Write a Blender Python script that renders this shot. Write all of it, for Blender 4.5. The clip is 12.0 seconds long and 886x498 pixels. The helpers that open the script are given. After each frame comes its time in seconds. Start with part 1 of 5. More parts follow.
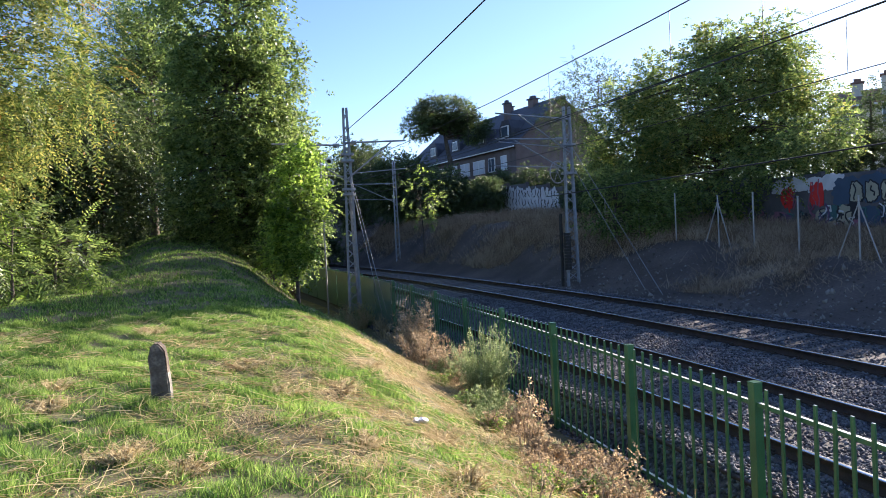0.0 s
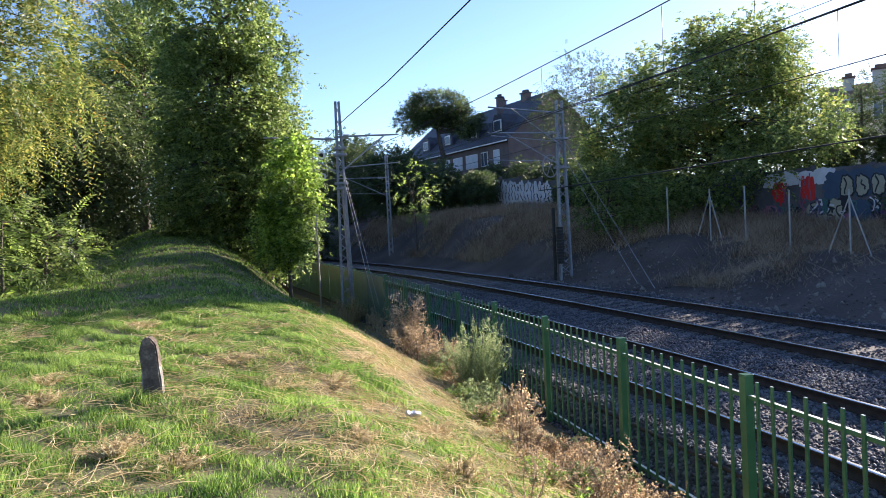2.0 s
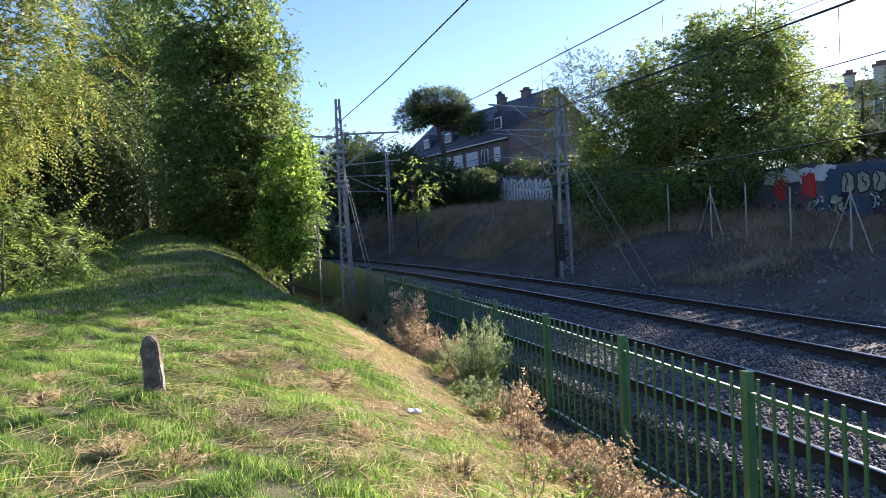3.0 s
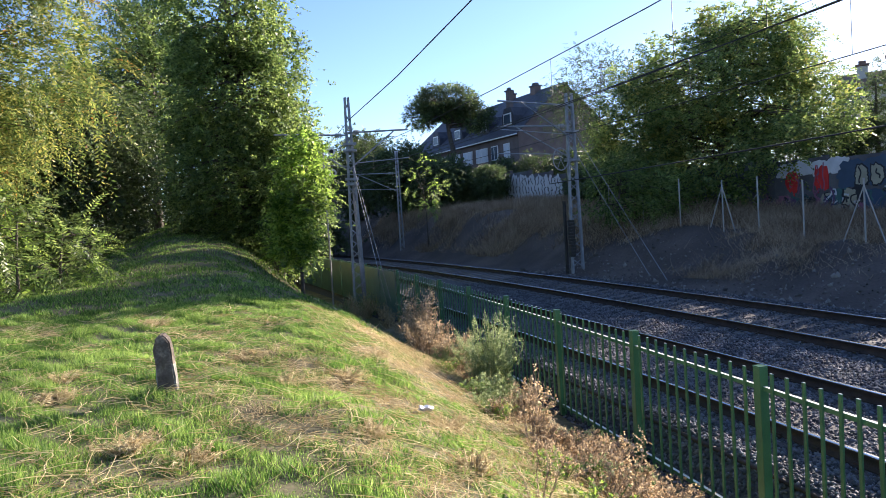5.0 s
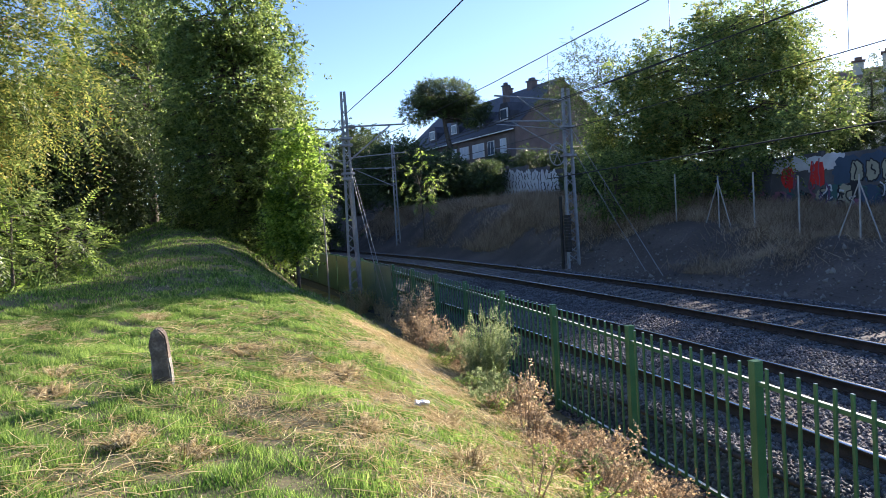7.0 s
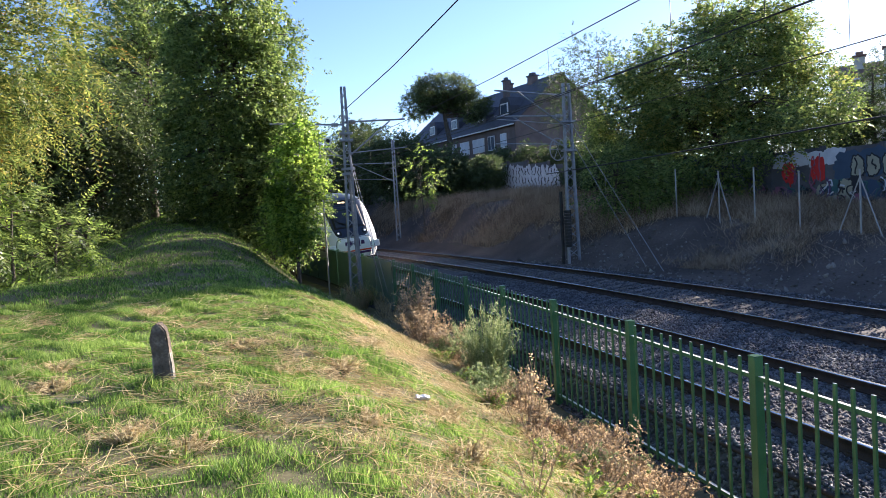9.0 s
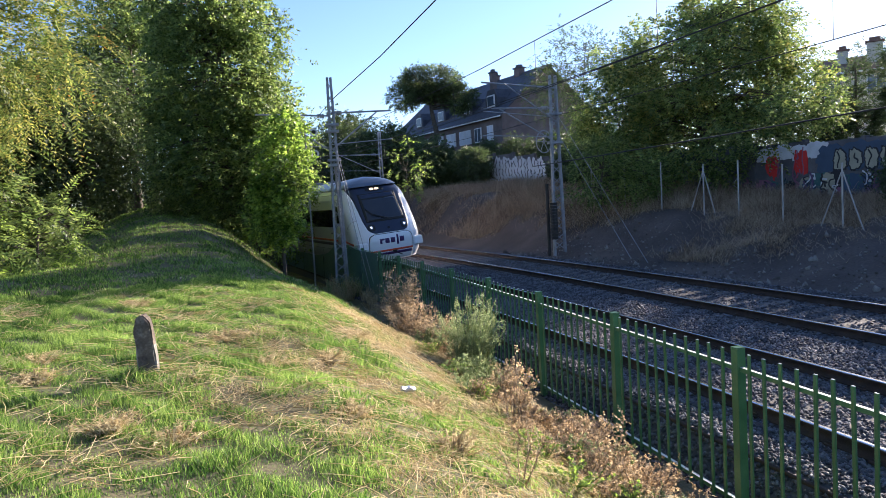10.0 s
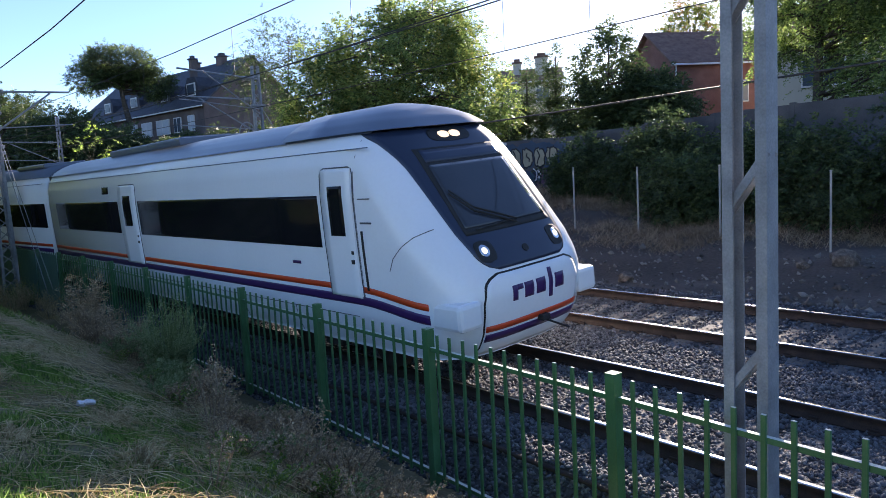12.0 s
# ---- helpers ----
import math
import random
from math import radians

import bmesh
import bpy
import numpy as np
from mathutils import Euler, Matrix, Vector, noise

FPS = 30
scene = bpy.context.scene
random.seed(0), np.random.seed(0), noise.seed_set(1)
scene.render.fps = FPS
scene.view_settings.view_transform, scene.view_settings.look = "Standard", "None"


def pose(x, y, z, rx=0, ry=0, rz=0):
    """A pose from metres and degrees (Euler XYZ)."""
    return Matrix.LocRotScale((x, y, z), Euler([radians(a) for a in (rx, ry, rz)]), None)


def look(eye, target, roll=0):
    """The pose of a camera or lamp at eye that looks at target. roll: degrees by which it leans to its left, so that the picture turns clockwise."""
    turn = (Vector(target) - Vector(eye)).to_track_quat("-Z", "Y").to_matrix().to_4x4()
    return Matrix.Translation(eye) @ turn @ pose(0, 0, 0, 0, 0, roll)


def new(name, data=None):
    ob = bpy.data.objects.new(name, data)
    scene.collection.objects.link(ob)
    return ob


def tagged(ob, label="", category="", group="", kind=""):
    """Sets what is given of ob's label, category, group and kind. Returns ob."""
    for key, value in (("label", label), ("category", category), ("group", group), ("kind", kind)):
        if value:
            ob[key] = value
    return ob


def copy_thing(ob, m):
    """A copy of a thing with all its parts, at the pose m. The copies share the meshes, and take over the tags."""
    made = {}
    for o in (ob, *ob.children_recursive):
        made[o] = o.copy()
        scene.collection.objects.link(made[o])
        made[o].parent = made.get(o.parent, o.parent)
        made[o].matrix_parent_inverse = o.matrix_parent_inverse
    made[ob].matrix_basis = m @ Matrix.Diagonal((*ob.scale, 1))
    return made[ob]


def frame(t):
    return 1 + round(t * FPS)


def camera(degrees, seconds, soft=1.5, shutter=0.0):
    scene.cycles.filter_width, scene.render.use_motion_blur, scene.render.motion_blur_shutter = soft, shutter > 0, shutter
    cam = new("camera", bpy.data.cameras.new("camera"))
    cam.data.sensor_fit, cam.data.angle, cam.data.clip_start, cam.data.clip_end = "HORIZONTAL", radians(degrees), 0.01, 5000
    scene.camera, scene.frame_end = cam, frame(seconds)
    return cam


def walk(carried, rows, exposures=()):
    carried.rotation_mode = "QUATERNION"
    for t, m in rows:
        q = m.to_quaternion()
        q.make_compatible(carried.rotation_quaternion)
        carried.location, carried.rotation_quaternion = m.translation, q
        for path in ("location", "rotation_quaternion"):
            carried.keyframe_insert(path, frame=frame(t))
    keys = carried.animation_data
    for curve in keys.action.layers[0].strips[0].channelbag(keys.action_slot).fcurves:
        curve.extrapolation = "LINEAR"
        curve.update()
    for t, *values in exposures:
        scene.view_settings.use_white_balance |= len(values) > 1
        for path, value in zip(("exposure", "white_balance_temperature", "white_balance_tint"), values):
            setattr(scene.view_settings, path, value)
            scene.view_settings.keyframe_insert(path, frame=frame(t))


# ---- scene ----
# camera and its way
cam = camera(64.5, 12.0, soft=0.7)
EYE = Vector((0.0, 0.0, 2.898))
CAM_ROWS = [
    (0.0, -14.186, -1.687, 2.877, 0.000, 0.000, 0.000),
    (0.5, -14.328, -1.878, 2.861, -0.002, 0.004, -0.006),
    (1.0, -14.246, -1.961, 2.952, 0.002, 0.003, -0.006),
    (1.5, -14.519, -2.108, 2.912, 0.008, 0.004, -0.009),
    (2.0, -14.770, -2.184, 2.907, 0.006, 0.008, -0.009),
    (2.5, -14.643, -2.248, 3.113, 0.010, 0.010, -0.010),
    (3.0, -14.713, -2.375, 3.042, 0.008, 0.010, -0.009),
    (5.0, -13.879, -2.562, 3.649, 0.013, 0.012, -0.012),
    (5.5, -14.130, -2.787, 3.620, 0.014, 0.014, -0.012),
    (6.0, -14.138, -2.932, 3.585, 0.013, 0.016, -0.012),
    (6.5, -14.128, -2.863, 3.537, 0.013, 0.016, -0.013),
    (7.0, -14.187, -2.994, 3.496, 0.012, 0.016, -0.015),
    (9.0, -14.166, -3.380, 3.516, 0.010, 0.015, -0.018),
    (9.5, -14.474, -3.568, 3.359, 0.008, 0.014, -0.018),
    (10.0, -15.275, -4.100, 3.294, 0.012, 0.012, -0.020),
    (10.5, -16.844, -4.430, 3.123, 0.018, 0.014, -0.026),
    (11.0, -20.022, -4.837, 3.306, 0.040, 0.008, -0.030),
    (11.2, -22.060, -5.020, 3.310, 0.062, 0.002, -0.032),
    (11.4, -24.480, -5.300, 3.315, 0.085, -0.004, -0.036),
    (11.5, -26.013, -5.424, 3.318, 0.096, -0.008, -0.040),
    (11.6, -27.400, -5.400, 3.315, 0.112, -0.011, -0.044),
    (11.7, -29.300, -5.300, 3.310, 0.128, -0.015, -0.048),
    (11.8, -31.700, -5.330, 3.310, 0.146, -0.019, -0.054),
    (11.9, -34.436, -5.382, 3.300, 0.163, -0.022, -0.059),
    (12.0, -38.502, -5.817, 2.966, 0.171, -0.024, -0.061),
]
walk(cam, [(t, pose(EYE.x + dx, EYE.y + dy, EYE.z + dz, 90 + pitch, roll, yaw))
           for t, yaw, pitch, roll, dx, dy, dz in CAM_ROWS],
     exposures=[(0.0, 1.85, 5950, 21), (12.0, 1.85, 5950, 21)])

# daylight: a low sun ahead of the camera, on the far side of the tracks
SUN_AZ, SUN_EL = 60.0, 18.4
sun_way = Vector((math.sin(radians(SUN_AZ)) * math.cos(radians(SUN_EL)),
                  math.cos(radians(SUN_AZ)) * math.cos(radians(SUN_EL)), math.sin(radians(SUN_EL))))
sun = new("sun", bpy.data.lights.new("sun", "SUN"))
sun.data.energy, sun.data.angle, sun.data.color = 5.0, radians(0.6), (1.0, 0.87, 0.64)
sun.matrix_world = look(sun_way * 100, (0, 0, 0))
world = bpy.data.worlds.new("sky")
scene.world = world
world.use_nodes = True
wn = world.node_tree
sky = wn.nodes.new("ShaderNodeTexSky")
sky.sky_type, sky.sun_disc = "NISHITA", False
sky.sun_elevation, sky.sun_rotation = radians(SUN_EL), radians(SUN_AZ)
wn.links.new(sky.outputs[0], wn.nodes["Background"].inputs[0])
wn.nodes["Background"].inputs[1].default_value = 0.070
sky.dust_density, sky.air_density, sky.ozone_density = 0.25, 0.9, 3.0

# ---------------------------------------------------------------- materials


def material(name, colours, scale=4.0, rough=0.8, metal=0.0, bump=0.3, fine=60.0, island=0.0, detail=6.0,
             translucent=0.0, spec=0.5, obj_random=0.0):
    """Noise at two scales between colours, with fine relief."""
    m = bpy.data.materials.new(name)
    m.use_nodes = True
    nt = m.node_tree
    N, L = nt.nodes, nt.links
    b = N["Principled BSDF"]
    tc = N.new("ShaderNodeTexCoord")
    n1 = N.new("ShaderNodeTexNoise")
    n1.inputs["Scale"].default_value, n1.inputs["Detail"].default_value = scale, detail
    L.new(tc.outputs["Object"], n1.inputs["Vector"])
    n2 = N.new("ShaderNodeTexNoise")
    n2.inputs["Scale"].default_value, n2.inputs["Detail"].default_value = fine, 4.0
    L.new(tc.outputs["Object"], n2.inputs["Vector"])
    mix = N.new("ShaderNodeMath")
    mix.operation = "MULTIPLY_ADD"
    mix.inputs[1].default_value, mix.inputs[2].default_value = 0.35, 0.0
    L.new(n2.outputs["Fac"], mix.inputs[0])
    add = N.new("ShaderNodeMath")
    add.operation = "MULTIPLY_ADD"
    add.inputs[1].default_value = 0.65
    L.new(n1.outputs["Fac"], add.inputs[0])
    L.new(mix.outputs[0], add.inputs[2])
    fac = add.outputs[0]
    if island or obj_random:
        rnd = N.new("ShaderNodeNewGeometry" if island else "ShaderNodeObjectInfo")
        k = island or obj_random
        r2 = N.new("ShaderNodeMath")
        r2.operation = "MULTIPLY_ADD"
        r2.inputs[1].default_value, r2.inputs[2].default_value = k, -k / 2
        L.new(rnd.outputs["Random Per Island" if island else "Random"], r2.inputs[0])
        a2 = N.new("ShaderNodeMath")
        L.new(fac, a2.inputs[0])
        L.new(r2.outputs[0], a2.inputs[1])
        fac = a2.outputs[0]
    ramp = N.new("ShaderNodeValToRGB")
    cr = ramp.color_ramp
    stops = np.linspace(0.3, 0.7, len(colours)) if len(colours) > 1 else [0.5]
    while len(cr.elements) < len(colours):
        cr.elements.new(0.5)
    for e, s, c in zip(cr.elements, stops, colours):
        e.position, e.color = float(s), (*c, 1.0)
    L.new(fac, ramp.inputs[0])
    L.new(ramp.outputs[0], b.inputs["Base Color"])
    b.inputs["Roughness"].default_value, b.inputs["Metallic"].default_value = rough, metal
    b.inputs["Specular IOR Level"].default_value = spec
    if bump:
        bp = N.new("ShaderNodeBump")
        bp.inputs["Strength"].default_value, bp.inputs["Distance"].default_value = bump, 0.02
        L.new(n2.outputs["Fac"], bp.inputs["Height"])
        L.new(bp.outputs[0], b.inputs["Normal"])
    if translucent:
        tr = N.new("ShaderNodeBsdfTranslucent")
        ms = N.new("ShaderNodeMixShader")
        ms.inputs[0].default_value = translucent
        bright = N.new("ShaderNodeHueSaturation")
        bright.inputs["Value"].default_value, bright.inputs["Saturation"].default_value = 1.9, 1.0
        L.new(ramp.outputs[0], bright.inputs["Color"])
        L.new(bright.outputs[0], tr.inputs[0])
        L.new(b.outputs[0], ms.inputs[1])
        L.new(tr.outputs[0], ms.inputs[2])
        L.new(ms.outputs[0], N["Material Output"].inputs[0])
    return m


def glow(name, colour, strength):
    m = bpy.data.materials.new(name)
    m.use_nodes = True
    b = m.node_tree.nodes["Principled BSDF"]
    b.inputs["Base Color"].default_value = (*colour, 1)
    b.inputs["Emission Color"].default_value = (*colour, 1)
    b.inputs["Emission Strength"].default_value = strength
    return m


SOIL = material("soil", [(0.06, 0.065, 0.025), (0.14, 0.12, 0.06), (0.29, 0.23, 0.13)], 1.3, 0.95, bump=0.6, fine=30)
EARTH = material("bank_earth", [(0.032, 0.025, 0.022), (0.072, 0.056, 0.047), (0.14, 0.108, 0.088)], 0.5, 0.95, bump=0.8, fine=14)
BALLAST_BED = material("ballast_bed", [(0.03, 0.03, 0.034), (0.062, 0.062, 0.068), (0.105, 0.103, 0.11)], 9, 0.9, bump=1.0, fine=24)
STONE_CHIP = material("ballast_stone", [(0.04, 0.04, 0.045), (0.085, 0.087, 0.096), (0.165, 0.168, 0.18)], 3, 0.85, bump=0.4, island=0.6)
RUBBLE = material("bank_rubble", [(0.07, 0.06, 0.052), (0.13, 0.115, 0.10), (0.24, 0.22, 0.195)], 3, 0.9, bump=0.3, island=0.5)
GRASS = material("grass_blade", [(0.034, 0.088, 0.013), (0.108, 0.188, 0.034), (0.25, 0.335, 0.082)], 0.7, 0.5, bump=0, island=0.5, translucent=0.5, spec=0.3)
STRAW = material("straw_blade", [(0.30, 0.23, 0.12), (0.48, 0.39, 0.22), (0.64, 0.55, 0.36)], 0.9, 0.7, bump=0, island=0.4, translucent=0.3, spec=0.2)
BANK_STRAW = material("bank_straw", [(0.12, 0.085, 0.055), (0.27, 0.20, 0.135), (0.46, 0.365, 0.26)], 0.7, 0.8, bump=0, island=0.5, translucent=0.3, spec=0.1)
LEAF = material("leaf_green", [(0.050, 0.082, 0.022), (0.112, 0.165, 0.043), (0.21, 0.265, 0.076)], 0.5, 0.42, bump=0, island=0.5, translucent=0.54, spec=0.5)
LEAF_DARK = material("leaf_dark", [(0.028, 0.046, 0.018), (0.056, 0.084, 0.030), (0.10, 0.135, 0.047)], 0.5, 0.55, bump=0, island=0.4, translucent=0.28, spec=0.35)
LEAF_YELLOW = material("leaf_yellow", [(0.06, 0.10, 0.022), (0.135, 0.175, 0.04), (0.27, 0.26, 0.065)], 0.6, 0.5, bump=0, island=0.5, translucent=0.42, spec=0.35)
LEAF_RUST = material("leaf_rust", [(0.10, 0.07, 0.02), (0.24, 0.13, 0.03), (0.36, 0.20, 0.05)], 0.6, 0.6, bump=0, island=0.5, translucent=0.4, spec=0.2)
LEAF_GREY = material("leaf_grey_green", [(0.12, 0.17, 0.065), (0.24, 0.295, 0.13), (0.38, 0.42, 0.23)], 0.8, 0.7, bump=0, island=0.5, translucent=0.4, spec=0.2)
LEAF_LIME = material("leaf_lime", [(0.07, 0.125, 0.02), (0.15, 0.235, 0.038), (0.27, 0.36, 0.065)], 0.8, 0.45, bump=0, island=0.5, translucent=0.62, spec=0.4)
BARK = material("bark", [(0.03, 0.025, 0.02), (0.08, 0.065, 0.05), (0.14, 0.12, 0.10)], 6, 0.95, bump=1.0, fine=30)
DRY_STEM = material("dry_stem", [(0.20, 0.14, 0.09), (0.33, 0.25, 0.16), (0.46, 0.36, 0.24)], 5, 0.85, bump=0.2, island=0.4)
FENCE_GREEN = material("fence_green_paint", [(0.034, 0.105, 0.040), (0.05, 0.145, 0.056), (0.08, 0.19, 0.085)], 3, 0.30, bump=0.08, fine=90)
SHEET_GREEN = material("fence_sheet_green", [(0.07, 0.17, 0.14), (0.10, 0.22, 0.18), (0.14, 0.28, 0.23)], 1.5, 0.3, bump=0.06, fine=60)
# near-white colour that paints the sun's highlight on fence tops
SUNLIT_TOP = material("painted_sunlit_top", [(0.50, 0.52, 0.46), (0.68, 0.69, 0.64)], 6, 0.5, bump=0.05)
RAIL_SIDE = material("rail_rust", [(0.022, 0.015, 0.012), (0.042, 0.027, 0.020), (0.075, 0.047, 0.033)], 6, 0.8, metal=0.2, bump=0.3)
RAIL_TOP = material("rail_running_steel", [(0.45, 0.45, 0.46), (0.6, 0.6, 0.6)], 8, 0.22, metal=1.0, bump=0.03)
SLEEPER = material("sleeper_concrete", [(0.07, 0.058, 0.05), (0.115, 0.098, 0.086), (0.17, 0.15, 0.135)], 5, 0.9, bump=0.4, obj_random=0.3)
GALV = material("galvanised_steel", [(0.18, 0.185, 0.20), (0.27, 0.28, 0.30), (0.38, 0.38, 0.40)], 5, 0.6, metal=0.2, bump=0.1)
CONCRETE = material("concrete", [(0.22, 0.21, 0.20), (0.34, 0.33, 0.31), (0.44, 0.43, 0.40)], 2, 0.9, bump=0.4)
WIRE = material("wire_dark", [(0.02, 0.02, 0.02), (0.04, 0.04, 0.04)], 5, 0.6, metal=0.1, bump=0)
WHITE = material("train_white_paint", [(0.80, 0.81, 0.83), (0.86, 0.87, 0.89)], 0.6, 0.22, bump=0.0, fine=20)
ROOF_GREY = material("train_grey_paint", [(0.10, 0.125, 0.175), (0.13, 0.16, 0.215)], 0.8, 0.35, bump=0.0)
BLACK_GLASS = material("dark_glass", [(0.006, 0.006, 0.008), (0.012, 0.012, 0.015)], 1, 0.08, bump=0.0, spec=0.2)
SCREEN_GLASS = material("windscreen_glass", [(0.03, 0.035, 0.045), (0.05, 0.055, 0.065)], 1, 0.05, bump=0.0)
MASK_BLUE = material("train_dark_blue", [(0.020, 0.028, 0.055), (0.03, 0.04, 0.07)], 0.8, 0.30, bump=0.0)
ORANGE = material("stripe_orange", [(0.56, 0.055, 0.014), (0.64, 0.075, 0.018)], 1, 0.3, bump=0)
PURPLE = material("stripe_purple", [(0.045, 0.015, 0.09), (0.06, 0.02, 0.11)], 1, 0.3, bump=0)
BLACK = material("black_rubber", [(0.01, 0.01, 0.01), (0.025, 0.025, 0.025)], 4, 0.7, bump=0.1)
SEAL = material("grey_joint", [(0.05, 0.055, 0.065), (0.09, 0.095, 0.11)], 4, 0.6, bump=0.0)
BOGIE = material("bogie_dirt", [(0.02, 0.018, 0.016), (0.05, 0.045, 0.04)], 5, 0.85, bump=0.3)
LAMP_ON = glow("headlight_glow", (1.0, 0.95, 0.86), 0.32)
CHROME = material("lamp_reflector", [(0.55, 0.56, 0.58), (0.75, 0.76, 0.78)], 8, 0.18, metal=1.0, bump=0.05)
LAMP_TOP = glow("top_light_glow", (1.0, 0.72, 0.40), 0.38)

# ---------------------------------------------------------------- mesh helpers


def mesh_np(name, verts, faces, mat, parent=None, mats=None, index=None, smooth=False):
    """One mesh object from arrays: verts (n, 3), faces (m, 3 or 4)."""
    verts, faces = np.asarray(verts, np.float32), np.asarray(faces, np.int32)
    me = bpy.data.meshes.new(name)
    k = faces.shape[1]
    me.vertices.add(len(verts))
    me.vertices.foreach_set("co", verts.ravel())
    me.loops.add(faces.size)
    me.loops.foreach_set("vertex_index", faces.ravel())
    me.polygons.add(len(faces))
    me.polygons.foreach_set("loop_start", np.arange(0, faces.size, k, dtype=np.int32))
    for m in (mats or [mat]):
        me.materials.append(m)
    if index is not None:
        me.polygons.foreach_set("material_index", np.asarray(index, np.int32))
    if smooth:
        me.polygons.foreach_set("use_smooth", np.ones(len(faces), bool))
    me.update(calc_edges=True)
    ob = new(name, me)
    ob.parent = parent
    return ob


def part(name, bm, mat, parent, label="", smooth=False):
    me = bpy.data.meshes.new(name)
    bmesh.ops.recalc_face_normals(bm, faces=bm.faces)
    for f in bm.faces:
        f.smooth = smooth
    bm.to_mesh(me)
    bm.free()
    for m in (mat if isinstance(mat, (list, tuple)) else [mat]):
        me.materials.append(m)
    ob = new(name, me)
    ob.parent = parent
    return tagged(ob, label) if label else ob


def thing(name, label, category, group="", m=None):
    ob = tagged(new(name), label, category, group)
    if m is not None:
        ob.matrix_world = m
    return ob


def box(bm, size, at, bevel=0.0, rot=None):
    """Adds a box with its centre at 'at'."""
    r = bmesh.ops.create_cube(bm, size=1.0)
    vs = r["verts"]
    bmesh.ops.scale(bm, vec=size, verts=vs)
    if bevel:
        es = list({e for v in vs for e in v.link_edges})
        out = bmesh.ops.bevel(bm, geom=es, offset=bevel, segments=2, affect="EDGES", profile=0.5)
        vs = list({v for f in out["faces"] for v in f.verts} | {v for v in vs if v.is_valid})
    if rot is not None:
        bmesh.ops.rotate(bm, cent=(0, 0, 0), matrix=rot, verts=vs)
    bmesh.ops.translate(bm, vec=at, verts=vs)
    return vs


def rod(bm, a, b, r, sides=6, r2=None):
    """Adds a straight bar from a to b."""
    a, b = Vector(a), Vector(b)
    d = b - a
    q = d.to_track_quat("Z", "Y").to_matrix().to_4x4()
    bmesh.ops.create_cone(bm, cap_ends=True, segments=sides, radius1=r, radius2=r if r2 is None else r2, depth=d.length,
                          matrix=Matrix.Translation((a + b) / 2) @ q)


def tube(path, radii, sides=5):
    """Vertices and quads of a bent tapered tube."""
    path, radii = np.asarray(path, float), np.asarray(radii, float)
    t = np.gradient(path, axis=0)
    t /= np.linalg.norm(t, axis=1)[:, None] + 1e-9
    ref = np.where(np.abs(t[:, 2:3]) > 0.9, [[1.0, 0, 0]], [[0, 0, 1.0]])
    u = np.cross(t, ref)
    u /= np.linalg.norm(u, axis=1)[:, None] + 1e-9
    w = np.cross(t, u)
    a = np.linspace(0, 2 * np.pi, sides, endpoint=False)
    v = path[:, None] + radii[:, None, None] * (np.cos(a)[None, :, None] * u[:, None] + np.sin(a)[None, :, None] * w[:, None])
    n = len(path)
    i = np.arange(n - 1)[:, None] * sides + np.arange(sides)[None]
    j = np.arange(n - 1)[:, None] * sides + (np.arange(sides)[None] + 1) % sides
    f = np.stack([i, j, j + sides, i + sides], -1).reshape(-1, 4)
    return v.reshape(-1, 3), f


def joined(pieces):
    vs, fs, o = [], [], 0
    for v, f in pieces:
        vs.append(v), fs.append(f + o)
        o += len(v)
    return np.concatenate(vs), np.concatenate(fs)


# ---------------------------------------------------------------- the lie of the land
BEND = -0.004          # the line curves gently; both tracks, fences and wall follow it
CANT = 0.072           # cross slope of the track bed
RAIL_X = 6.277         # nearest rail; rail tops at z = 0 there
GAUGE, TRACK_GAP = 1.74, 3.667


def bend(y):
    a = np.minimum(np.abs(y), 110.0)
    return BEND * (a * a / 2 + a * (np.abs(y) - a))


def fence_x(y):
    return 4.633 + 0.029 * y + bend(y)


def smooth(a, b, x):
    t = np.clip((x - a) / (b - a), 0, 1)
    return t * t * (3 - 2 * t)


def ridge_z(y):
    return np.interp(y, [-20, 0, 7.5, 14, 20, 26, 32, 38, 48, 70], [1.1, 1.22, 1.33, 1.58, 1.98, 2.65, 3.2, 3.35, 3.4, 3.0])


def bank_z(y):
    return np.interp(y, [-30, 0, 7.5, 16, 28, 45, 120], [0.3, 0.35, 0.57, 1.15, 2.0, 3.1, 3.3])


def wave(x, y, s, a):
    return a * (np.sin(x * s + 1.3 * np.sin(y * s * 0.7 + 1)) * np.cos(y * s * 1.1 + 0.8 * np.sin(x * s * 0.6)))


